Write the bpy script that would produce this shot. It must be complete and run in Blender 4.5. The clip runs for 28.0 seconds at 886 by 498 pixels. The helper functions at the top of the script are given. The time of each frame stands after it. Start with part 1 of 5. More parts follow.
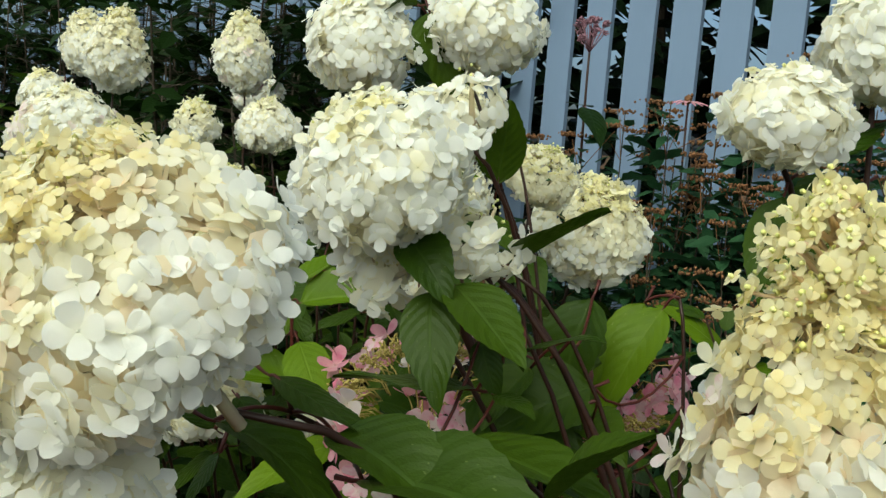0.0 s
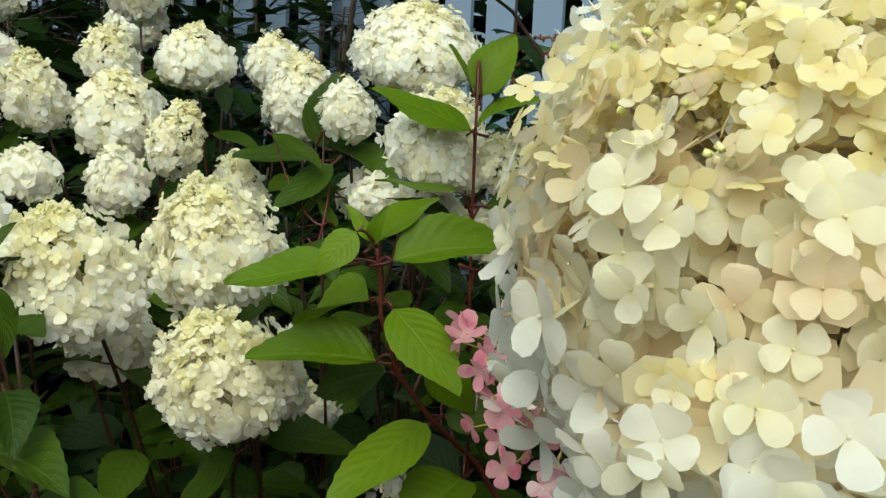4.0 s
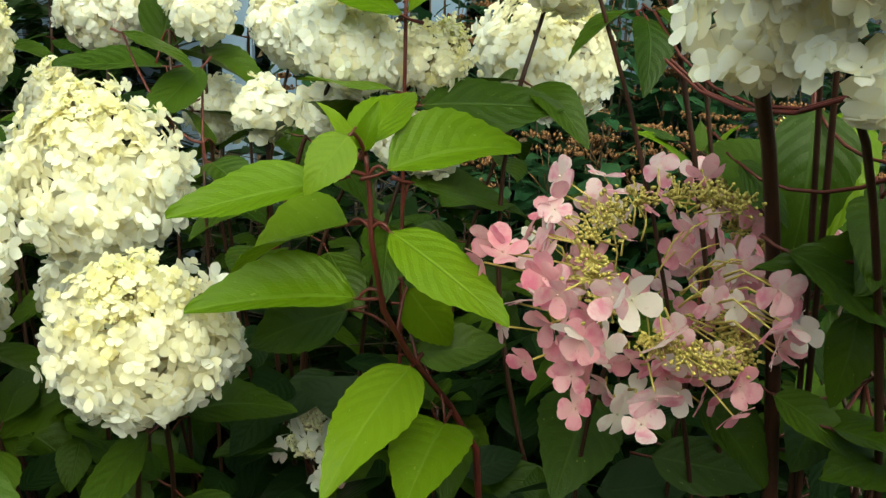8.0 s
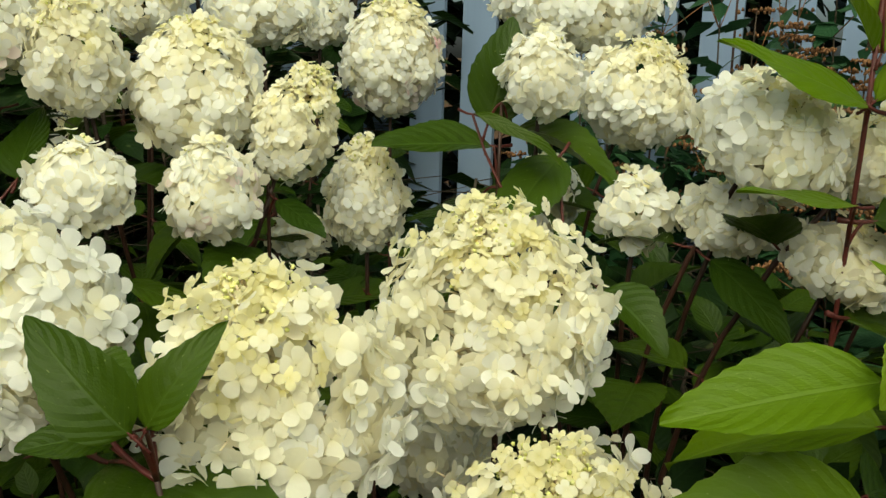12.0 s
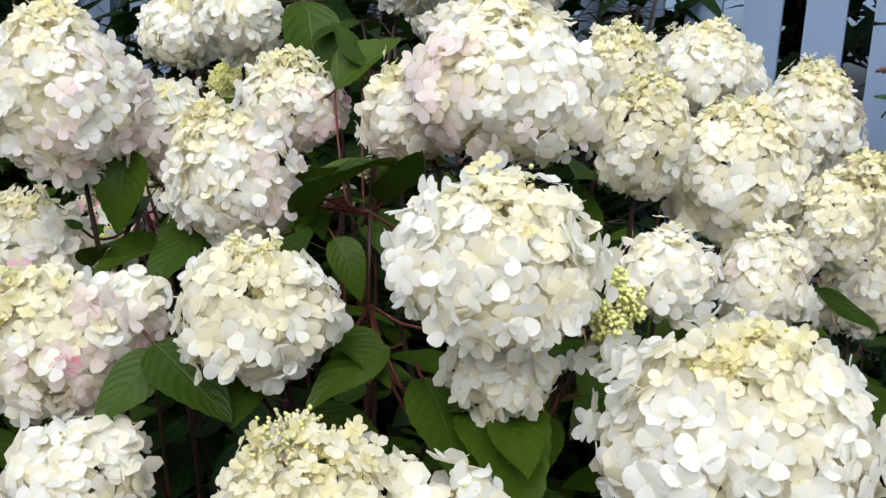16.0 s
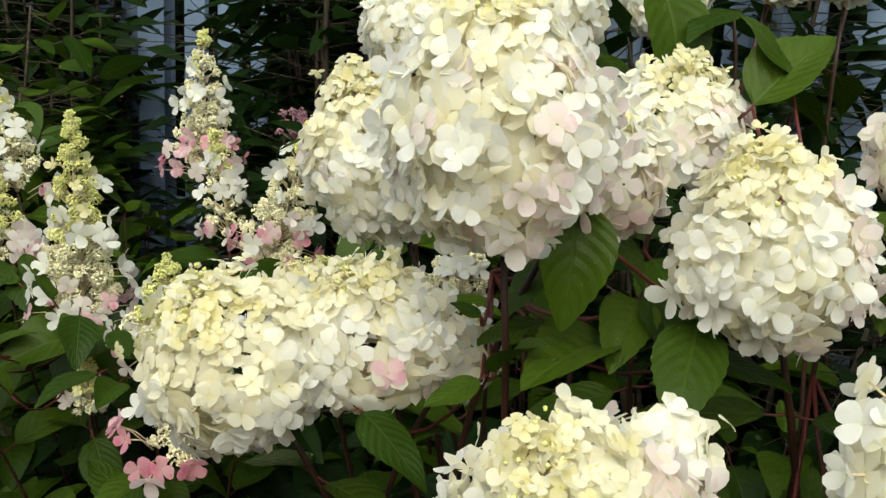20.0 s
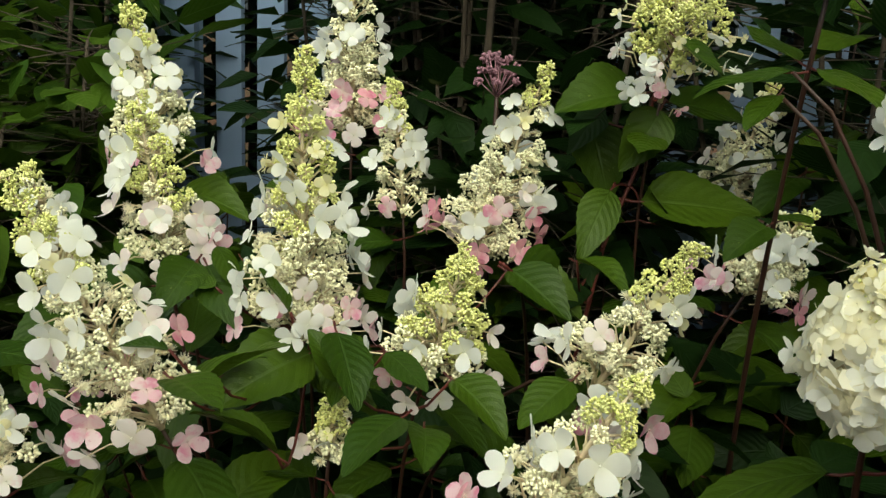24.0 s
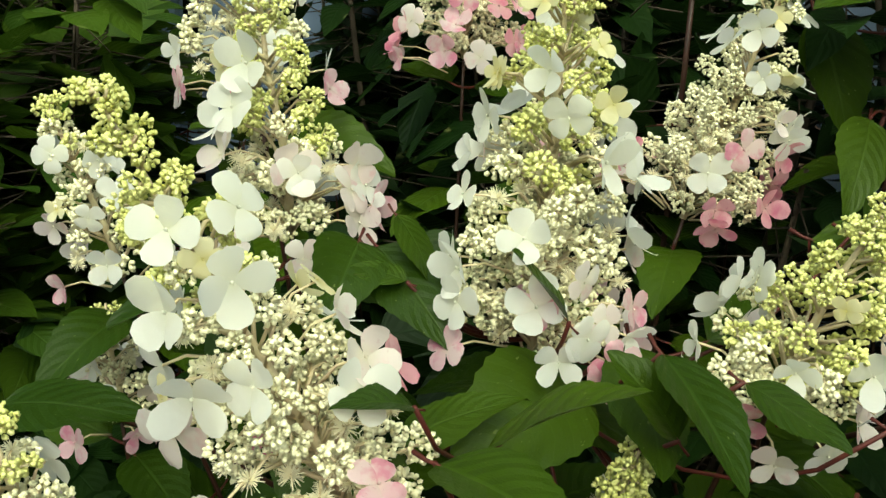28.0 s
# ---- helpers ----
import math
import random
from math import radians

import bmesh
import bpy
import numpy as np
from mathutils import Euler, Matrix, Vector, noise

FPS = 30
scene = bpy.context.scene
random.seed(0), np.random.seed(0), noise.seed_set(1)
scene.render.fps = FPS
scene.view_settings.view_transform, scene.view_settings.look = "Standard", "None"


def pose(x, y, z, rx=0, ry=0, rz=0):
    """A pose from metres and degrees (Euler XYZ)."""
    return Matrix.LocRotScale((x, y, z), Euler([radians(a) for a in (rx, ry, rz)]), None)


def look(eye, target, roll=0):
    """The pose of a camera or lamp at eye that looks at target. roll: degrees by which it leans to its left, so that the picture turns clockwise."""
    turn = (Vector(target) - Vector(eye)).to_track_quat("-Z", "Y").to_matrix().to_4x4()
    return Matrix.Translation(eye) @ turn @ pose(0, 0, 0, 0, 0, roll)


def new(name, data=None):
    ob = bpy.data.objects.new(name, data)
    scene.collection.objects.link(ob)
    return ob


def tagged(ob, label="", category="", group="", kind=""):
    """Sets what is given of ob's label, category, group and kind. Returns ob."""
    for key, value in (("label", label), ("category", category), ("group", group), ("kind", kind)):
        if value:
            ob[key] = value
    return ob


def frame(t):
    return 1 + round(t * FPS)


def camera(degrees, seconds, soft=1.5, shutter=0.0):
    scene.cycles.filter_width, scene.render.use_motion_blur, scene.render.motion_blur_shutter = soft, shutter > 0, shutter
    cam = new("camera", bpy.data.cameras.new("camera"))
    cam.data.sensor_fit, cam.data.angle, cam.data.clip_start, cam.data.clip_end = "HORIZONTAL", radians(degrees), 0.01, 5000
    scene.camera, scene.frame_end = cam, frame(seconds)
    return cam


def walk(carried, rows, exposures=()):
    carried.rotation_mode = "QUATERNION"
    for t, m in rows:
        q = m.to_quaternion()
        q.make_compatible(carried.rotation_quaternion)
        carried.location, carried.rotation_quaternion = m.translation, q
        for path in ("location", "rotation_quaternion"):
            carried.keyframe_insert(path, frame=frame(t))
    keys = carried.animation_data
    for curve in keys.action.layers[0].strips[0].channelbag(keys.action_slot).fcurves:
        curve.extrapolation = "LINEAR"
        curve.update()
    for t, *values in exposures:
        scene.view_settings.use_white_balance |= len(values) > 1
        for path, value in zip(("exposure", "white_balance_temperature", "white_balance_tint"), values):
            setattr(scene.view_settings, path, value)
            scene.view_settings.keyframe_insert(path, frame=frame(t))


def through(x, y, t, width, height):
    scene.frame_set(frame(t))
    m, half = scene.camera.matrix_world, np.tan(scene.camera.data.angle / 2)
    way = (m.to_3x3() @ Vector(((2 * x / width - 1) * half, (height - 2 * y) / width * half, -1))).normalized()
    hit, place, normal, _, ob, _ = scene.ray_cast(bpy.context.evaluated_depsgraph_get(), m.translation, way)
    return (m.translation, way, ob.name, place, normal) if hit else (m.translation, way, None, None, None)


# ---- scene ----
cam = camera(52.2, 28.0, soft=1.4)
METRES, EYE, TILT, LEAN, TURN = 3.0, 1.35, 0.0, 0.0, 0.0
ROWS = [
    (0.0, 0.0, 0.0, 0.0, 0.55, -6.9, -4.56),
    (0.5, -0.0227, 0.0111, -0.0022, -1.93, -7.05, -4.32),
    (1.0, -0.0419, 0.0193, -0.0062, -4.2, -7.35, -4.22),
    (1.5, -0.0544, 0.0257, -0.0108, -5.78, -7.67, -4.25),
    (2.0, -0.0638, 0.0351, -0.015, -7.15, -7.97, -4.14),
    (2.5, -0.0747, 0.0443, -0.018, -8.41, -8.2, -3.96),
    (3.0, -0.0878, 0.0562, -0.0182, -9.65, -8.48, -3.53),
    (3.5, -0.0956, 0.0653, -0.0176, -10.83, -8.89, -3.19),
    (5.5, -0.1254, 0.1086, -0.0211, -19.27, -11.18, -1.76),
    (6.0, -0.1303, 0.1176, -0.03, -22.06, -11.86, -1.53),
    (6.5, -0.137, 0.127, -0.0357, -24.64, -12.51, -1.32),
    (7.0, -0.1439, 0.1363, -0.0368, -27.31, -12.99, -1.37),
    (7.5, -0.1518, 0.1439, -0.0365, -29.18, -13.29, -1.5),
    (8.0, -0.1594, 0.1517, -0.0348, -30.3, -13.39, -1.68),
    (8.5, -0.1621, 0.1604, -0.0337, -30.61, -13.42, -1.65),
    (9.0, -0.1629, 0.1771, -0.0332, -30.16, -13.38, -1.42),
    (9.5, -0.1628, 0.1943, -0.0292, -29.21, -13.35, -1.25),
    (10.0, -0.1654, 0.2089, -0.0256, -27.92, -13.17, -1.17),
    (10.5, -0.1695, 0.2198, -0.0237, -26.27, -12.93, -1.21),
    (11.0, -0.1772, 0.2321, -0.0234, -24.36, -12.68, -1.38),
    (11.5, -0.1856, 0.2418, -0.0219, -22.2, -12.45, -1.64),
    (13.5, -0.2298, 0.2684, -0.0149, -15.38, -11.22, -2.91),
    (14.0, -0.2511, 0.2774, -0.0122, -14.58, -10.99, -3.15),
    (14.5, -0.2722, 0.2852, -0.0104, -14.0, -10.89, -3.29),
    (15.0, -0.2926, 0.2937, -0.0109, -13.78, -10.86, -3.3),
    (15.5, -0.3108, 0.2994, -0.0104, -13.84, -10.84, -3.29),
    (16.0, -0.3292, 0.3034, -0.0094, -14.08, -10.78, -3.16),
    (16.5, -0.3487, 0.3079, -0.007, -14.34, -10.75, -3.11),
    (17.0, -0.3666, 0.3135, -0.0068, -14.33, -10.7, -3.13),
    (17.5, -0.3749, 0.3227, -0.0078, -14.21, -10.73, -3.22),
    (18.0, -0.387, 0.3415, -0.0113, -14.24, -10.77, -3.37),
    (18.5, -0.3988, 0.3677, -0.0133, -14.28, -11.02, -3.21),
    (19.0, -0.4137, 0.3957, -0.0129, -14.57, -11.18, -3.1),
    (19.5, -0.4252, 0.4142, -0.0104, -15.11, -11.37, -2.9),
    (20.0, -0.4336, 0.4269, -0.0098, -15.94, -11.47, -2.93),
    (20.5, -0.4473, 0.4405, -0.0107, -17.0, -11.58, -2.92),
    (21.0, -0.4663, 0.4601, -0.0095, -18.41, -11.66, -3.01),
    (21.5, -0.4847, 0.4837, -0.011, -19.7, -11.94, -2.98),
    (23.5, -0.5331, 0.5477, -0.0269, -21.0, -12.95, -2.85),
    (24.0, -0.5464, 0.5736, -0.0326, -20.95, -13.3, -2.72),
    (24.5, -0.5591, 0.601, -0.038, -20.86, -13.54, -2.7),
    (25.0, -0.5651, 0.6222, -0.0429, -20.81, -13.82, -2.6),
    (25.5, -0.5701, 0.6378, -0.0442, -21.03, -14.11, -2.55),
    (26.0, -0.5707, 0.6535, -0.0476, -21.63, -14.32, -2.39),
    (26.5, -0.5714, 0.6727, -0.0503, -22.72, -14.53, -2.19),
    (27.0, -0.5741, 0.6892, -0.0536, -23.88, -14.77, -2.03),
    (27.5, -0.5772, 0.7019, -0.0585, -24.89, -15.12, -1.96),
    (28.0, -0.5821, 0.7157, -0.0635, -25.58, -15.45, -1.82),
]
walk(cam, [(t, pose(0, 0, EYE, TILT, LEAN, TURN) @ pose(METRES * x, METRES * y, METRES * z, 90 + pitch, roll, yaw)) for t, x, y, z, yaw, pitch, roll in ROWS],
     [(0.0, 0.42, 6150, -13), (3.5, 0.44, 6200, -13), (6.0, 0.84, 6450, -23), (8.0, 1.04, 6700, -22), (9.0, 1.02, 6850, -21), (11.0, 0.56, 7050, -16), (13.4, 0.42, 6650, -14), (14.0, 0.50, 5750, 4), (16.0, 0.53, 5700, 4), (18.0, 0.66, 5700, 3), (20.0, 0.56, 6350, -6), (24.0, 0.64, 6500, -13), (28.0, 0.78, 6550, -19)])

# ---- light: an overcast sky with a broad, weak sun ----
world = bpy.data.worlds.new("world")
scene.world = world
world.use_nodes = True
wn = world.node_tree.nodes
sky = wn.new("ShaderNodeTexSky")
sky.sky_type, sky.sun_disc = "NISHITA", False
SUN_HIGH, SUN_ROUND = radians(47), radians(205)
sky.sun_elevation, sky.sun_rotation = SUN_HIGH, SUN_ROUND
sky.air_density, sky.dust_density, sky.ozone_density = 0.55, 6.0, 0.6
world.node_tree.links.new(sky.outputs[0], wn["Background"].inputs[0])
wn["Background"].inputs[1].default_value = 0.15
sun = new("sun", bpy.data.lights.new("sun", "SUN"))
sun.data.energy, sun.data.angle, sun.data.color = 1.55, radians(110), (1.0, 0.96, 0.9)
SUN_WAY = Vector((math.sin(SUN_ROUND) * math.cos(SUN_HIGH), math.cos(SUN_ROUND) * math.cos(SUN_HIGH), math.sin(SUN_HIGH)))
sun.matrix_basis = look(SUN_WAY * 10, (0, 0, 0))

rng = random.Random(7)
nrg = np.random.default_rng(7)


# ---- materials ----
class Nodes:
    """A small hand for building node materials."""

    def __init__(self, name):
        self.mat = bpy.data.materials.new(name)
        self.mat.use_nodes = True
        self.tree = self.mat.node_tree
        self.bsdf = self.tree.nodes["Principled BSDF"]
        self.out = self.tree.nodes["Material Output"]

    def node(self, kind, **inputs):
        n = self.tree.nodes.new("ShaderNode" + kind)
        for k, v in inputs.items():
            self.put(n.inputs[k.replace("_", " ")], v)
        return n

    def put(self, socket, v):
        if isinstance(v, bpy.types.NodeSocket):
            self.tree.links.new(v, socket)
        elif isinstance(v, tuple) and len(v) == 3 and socket.type == "RGBA":
            socket.default_value = (*v, 1)
        else:
            socket.default_value = v

    def math(self, op, a, b=0.0, c=0.0):
        n = self.tree.nodes.new("ShaderNodeMath")
        n.operation = op
        for i, v in enumerate((a, b, c)):
            self.put(n.inputs[i], v)
        return n.outputs[0]

    def mix(self, f, a, b, kind="MIX"):
        n = self.tree.nodes.new("ShaderNodeMix")
        n.data_type, n.blend_type = "RGBA", kind
        self.put(n.inputs[0], f), self.put(n.inputs[6], a), self.put(n.inputs[7], b)
        return n.outputs[2]

    def ramp(self, v, lo, hi):
        n = self.tree.nodes.new("ShaderNodeMapRange")
        for i, w in enumerate((v, lo, hi)):
            self.put(n.inputs[i], w)
        return n.outputs[0]

    def noise(self, scale, detail=2.0, vector=None):
        n = self.node("TexNoise", Scale=scale, Detail=detail)
        if vector is not None:
            self.put(n.inputs["Vector"], vector)
        return n.outputs[0]

    def coords(self, which="Object"):
        return self.node("TexCoord").outputs[which]

    def any_random(self):
        """A random number that suits single objects and joined pieces alike."""
        a = self.node("ObjectInfo").outputs["Random"]
        b = self.node("NewGeometry").outputs["Random Per Island"]
        return self.math("FRACT", self.math("ADD", a, b))

    def bump(self, height, strength, distance):
        n = self.node("Bump", Strength=strength, Distance=distance, Height=height)
        self.put(self.bsdf.inputs["Normal"], n.outputs[0])
        return n.outputs[0]

    def done(self, color, rough=0.5, spec=0.4, through=0.0, glow=None):
        self.put(self.bsdf.inputs["Base Color"], color)
        self.put(self.bsdf.inputs["Roughness"], rough)
        self.put(self.bsdf.inputs["Specular IOR Level"], spec)
        if through:
            t = self.node("BsdfTranslucent", Color=glow if glow is not None else color)
            m = self.node("MixShader")
            self.put(m.inputs[0], through)
            self.put(m.inputs[1], self.bsdf.outputs[0]), self.put(m.inputs[2], t.outputs[0])
            self.put(self.out.inputs[0], m.outputs[0])
        return self.mat


def petal_mat(name, base, edge, throat, spots=None, amount=0.0):
    """Petals: base colour, its variation, the throat's tint, and pink freckles."""
    n = Nodes(name)
    r = n.any_random()
    uv = n.node("SeparateXYZ", Vector=n.coords("UV"))
    u, v = uv.outputs[0], uv.outputs[1]
    c = n.mix(n.math("MULTIPLY", r, 0.9), base, edge)
    c = n.mix(n.math("MULTIPLY", n.ramp(v, 0.45, 0.0), 0.7), c, throat)
    if spots:
        blot = n.ramp(n.noise(2.6, 3.0), 0.62 - amount * 0.35, 0.80 - amount * 0.3)
        c = n.mix(n.math("MULTIPLY", blot, 0.3 + 0.8 * amount), c, spots)
        dots = n.ramp(n.noise(9.0, 2.0), 0.66, 0.72)
        c = n.mix(n.math("MULTIPLY", dots, 0.5 * amount + 0.1), c, tuple(s * 0.75 for s in spots))
    n.bump(n.noise(2.0, 2.0), 0.07, 0.12)
    return n.done(c, 0.6, 0.15, 0.58, n.mix(0.12, c, throat))


PETAL = {
    "white": petal_mat("petal_white", (0.91, 0.91, 0.89), (0.90, 0.90, 0.86), (0.85, 0.85, 0.72)),
    "cream": petal_mat("petal_cream", (0.90, 0.88, 0.76), (0.89, 0.862, 0.69), (0.84, 0.79, 0.52)),
    "lime": petal_mat("petal_lime", (0.87, 0.83, 0.58), (0.85, 0.80, 0.50), (0.76, 0.70, 0.28)),
    # inner petals, tinted warm to stand in for light bounced within the heads
    "warm_bounce": petal_mat("petal_warm_bounce", (0.90, 0.875, 0.76), (0.89, 0.855, 0.70), (0.85, 0.79, 0.55)),
    "peach": petal_mat("petal_peach", (0.85, 0.74, 0.58), (0.83, 0.76, 0.52), (0.78, 0.60, 0.40)),
    "gold": petal_mat("petal_gold", (0.88, 0.80, 0.46), (0.88, 0.83, 0.60), (0.80, 0.68, 0.32)),
    "blush": petal_mat("petal_blush", (0.90, 0.85, 0.83), (0.87, 0.74, 0.75), (0.80, 0.76, 0.62), (0.78, 0.36, 0.46), 0.15),
    "pink": petal_mat("petal_pink", (0.88, 0.71, 0.74), (0.84, 0.52, 0.62), (0.82, 0.68, 0.62), (0.74, 0.17, 0.37), 0.5),
    "rose": petal_mat("petal_rose", (0.82, 0.48, 0.54), (0.77, 0.33, 0.44), (0.78, 0.55, 0.52), (0.68, 0.13, 0.28), 0.45),
}


def leaf_mat(name, dark, light, vein, rough=0.42, ribs=8.0, through=0.22):
    """Leaves with a midrib, curved side veins and a quilted face."""
    n = Nodes(name)
    r = n.any_random()
    uv = n.node("SeparateXYZ", Vector=n.coords("UV"))
    across = n.math("ABSOLUTE", n.math("SUBTRACT", n.math("MULTIPLY", uv.outputs[0], 2.0), 1.0))
    along = uv.outputs[1]
    side = n.math("SUBTRACT", n.math("MULTIPLY", along, ribs), n.math("MULTIPLY", n.math("POWER", across, 1.3), 2.3))
    rib = n.math("ABSOLUTE", n.math("SUBTRACT", n.math("FRACT", side), 0.5))
    ribline = n.ramp(rib, 0.06, 0.0)
    mid = n.ramp(across, 0.07, 0.0)
    lines = n.math("MAXIMUM", n.math("MULTIPLY", ribline, 0.5), mid)
    c = n.mix(r, dark, light)
    c = n.mix(n.math("MULTIPLY", n.noise(4.0, 4.0), 0.5), c, tuple(x * 0.6 for x in dark))
    c = n.mix(n.math("MULTIPLY", lines, 0.17), c, vein)
    specks = n.ramp(n.noise(26.0, 1.0), 0.74, 0.79)
    c = n.mix(n.math("MULTIPLY", specks, 0.3), c, (0.3, 0.33, 0.12))
    fine = n.noise(30.0, 3.0)
    h = n.math("ADD", n.math("MULTIPLY", rib, 0.3), n.math("MULTIPLY", fine, 0.12))
    h = n.math("SUBTRACT", h, n.math("MULTIPLY", mid, 0.6))
    n.bump(h, 0.2, 0.02)
    return n.done(c, rough, 0.11, through, n.mix(0.5, c, light, "ADD"))


LEAF = leaf_mat("leaf_green", (0.018, 0.038, 0.003), (0.048, 0.082, 0.005), (0.09, 0.14, 0.03), 0.38, through=0.14)
FRESH = leaf_mat("leaf_fresh", (0.078, 0.138, 0.004), (0.120, 0.185, 0.008), (0.20, 0.28, 0.06), 0.40)
# dark leaf for deep places; the shade there is put into its colour
SHADED = leaf_mat("leaf_shaded", (0.007, 0.018, 0.003), (0.013, 0.03, 0.005), (0.04, 0.08, 0.03), 0.45)
# hedge leaves coloured near black so that the picket gaps look shaded
HEDGE_SHADE = leaf_mat("leaf_hedge_shaded", (0.006, 0.014, 0.005), (0.010, 0.022, 0.007), (0.012, 0.025, 0.01), 0.6, through=0.05)
LIGHT = leaf_mat("leaf_light", (0.024, 0.052, 0.005), (0.056, 0.096, 0.008), (0.12, 0.2, 0.05), 0.45)


def plain_mat(name, a, b, scale, rough=0.6, strength=0.3, spec=0.3, distance=0.01, vary=0.35, through=0.0):
    n = Nodes(name)
    co = n.coords()
    f = n.ramp(n.noise(scale, 5.0, co), 0.3, 0.7)
    c = n.mix(f, a, b)
    c = n.mix(n.math("MULTIPLY", n.any_random(), vary), c, tuple(x * 0.7 for x in a))
    n.bump(n.noise(scale * 4, 4.0, co), strength, distance)
    return n.done(c, rough, spec, through)


STEM = plain_mat("stem_red_brown", (0.042, 0.017, 0.011), (0.024, 0.011, 0.008), 60, 0.45, distance=0.001)
TWIG = plain_mat("stem_fresh_red", (0.095, 0.018, 0.014), (0.052, 0.014, 0.011), 60, 0.45, distance=0.001)
STALK = plain_mat("stalk_pale", (0.62, 0.56, 0.34), (0.56, 0.42, 0.30), 80, 0.6, distance=0.0004)
BUD_LIME = plain_mat("bud_lime", (0.66, 0.67, 0.20), (0.74, 0.73, 0.34), 90, 0.5, distance=0.0004, vary=0.15)
BUD_CREAM = plain_mat("bud_cream", (0.86, 0.82, 0.58), (0.80, 0.76, 0.50), 90, 0.6, distance=0.0004, vary=0.08)
BUD_TAN = plain_mat("bud_tan", (0.44, 0.35, 0.10), (0.36, 0.29, 0.08), 90, 0.65, distance=0.0004)
FUZZ = plain_mat("stamen_cream", (0.90, 0.86, 0.68), (0.88, 0.82, 0.62), 50, 0.7, distance=0.0004, vary=0.1, through=0.4)
MAUVE = plain_mat("bud_mauve", (0.30, 0.15, 0.19), (0.20, 0.10, 0.13), 60, 0.8)
RUST = plain_mat("seed_rust", (0.20, 0.09, 0.035), (0.13, 0.065, 0.03), 60, 0.8)
BARK = plain_mat("bark_grey_brown", (0.06, 0.045, 0.03), (0.03, 0.022, 0.016), 40, 0.85)


def paint_mat():
    n = Nodes("fence_paint_shaded")
    co = n.coords()
    grain = n.node("Mapping", Vector=co, Scale=(60.0, 60.0, 2.5)).outputs[0]
    g = n.noise(1.0, 5.0, grain)
    # white paint set to dark blue-grey: the fence's shade is in this colour
    c = n.mix(n.math("MULTIPLY", g, 0.5), (0.165, 0.225, 0.335), (0.145, 0.20, 0.30))
    c = n.mix(n.math("MULTIPLY", n.ramp(n.noise(3.5, 6.0, co), 0.56, 0.75), 0.4), c, (0.16, 0.19, 0.22))
    c = n.mix(n.math("MULTIPLY", n.any_random(), 0.18), c, (0.14, 0.185, 0.27))
    n.bump(g, 0.3, 0.004)
    return n.done(c, 0.55, 0.35)


def soil_mat():
    n = Nodes("mulch_soil")
    co = n.coords()
    c = n.mix(n.ramp(n.noise(22, 6.0, co), 0.35, 0.7), (0.045, 0.024, 0.013), (0.11, 0.055, 0.03))
    c = n.mix(n.math("MULTIPLY", n.ramp(n.noise(0.6, 4.0, co), 0.45, 0.7), 0.7), c, (0.03, 0.045, 0.014))
    n.bump(n.noise(70, 6.0, co), 0.8, 0.02)
    return n.done(c, 0.95, 0.1)


PAINT, SOIL = paint_mat(), soil_mat()
RENDER = plain_mat("wall_render_grey", (0.20, 0.19, 0.17), (0.13, 0.125, 0.115), 3.0, 0.9, 0.5, 0.2, 0.004)
CHIP = plain_mat("bark_chip", (0.15, 0.065, 0.035), (0.07, 0.03, 0.018), 30, 0.9)


# ---- mesh building ----
class Build:
    """Collects pieces into one mesh."""

    def __init__(self):
        self.v, self.f, self.uv, self.mi, self.n = [], [], [], [], 0

    def add(self, v, f, uv=None, mi=0):
        v = np.asarray(v, float)
        self.v.append(v)
        self.uv.append(np.zeros((len(v), 2)) if uv is None else uv)
        k = self.n
        for q in f:
            self.f.append([i + k for i in q])
        self.mi += [mi] * len(f)
        self.n += len(v)

    def stamp(self, piece, m, mi=0):
        v, f, uv = piece
        m = np.asarray(m)
        self.add(v @ m[:3, :3].T + m[:3, 3], f, uv, mi)

    def tube(self, path, radii, sides=6, mi=0):
        path = [Vector(p) for p in path]
        rows, lens = [], 0.0
        side = Vector((1, 0.3, 0.1))
        for i, p in enumerate(path):
            d = (path[min(i + 1, len(path) - 1)] - path[max(i - 1, 0)]).normalized()
            a = d.cross(side).normalized()
            b = d.cross(a)
            side = a.cross(d)
            r = radii[i]
            for k in range(sides):
                w = 2 * math.pi * k / sides
                rows.append(p + a * (r * math.cos(w)) + b * (r * math.sin(w)))
        f = []
        for i in range(len(path) - 1):
            for k in range(sides):
                k2 = (k + 1) % sides
                f.append((i * sides + k, i * sides + k2, (i + 1) * sides + k2, (i + 1) * sides + k))
        f.append(tuple(range(sides))[::-1])
        f.append(tuple(range((len(path) - 1) * sides, len(path) * sides)))
        self.add([tuple(r) for r in rows], f, None, mi)

    def mesh(self, name, mats, smooth=True):
        me = bpy.data.meshes.new(name)
        v = np.concatenate(self.v)
        me.from_pydata(v.tolist(), [], self.f)
        uv = np.concatenate(self.uv)
        idx = np.zeros(len(me.loops), np.int32)
        me.loops.foreach_get("vertex_index", idx)
        me.uv_layers.new(name="UVMap").data.foreach_set("uv", uv[idx].ravel())
        for m in mats:
            me.materials.append(m)
        me.polygons.foreach_set("material_index", self.mi)
        me.polygons.foreach_set("use_smooth", [smooth] * len(me.polygons))
        me.update()
        return me


def part(name, me, parent, m=None, label=""):
    """Links a mesh as one object under a thing or a part."""
    ob = new(name, me)
    ob.parent = parent
    if m is not None:
        ob.matrix_basis = m
    return tagged(ob, label) if label else ob


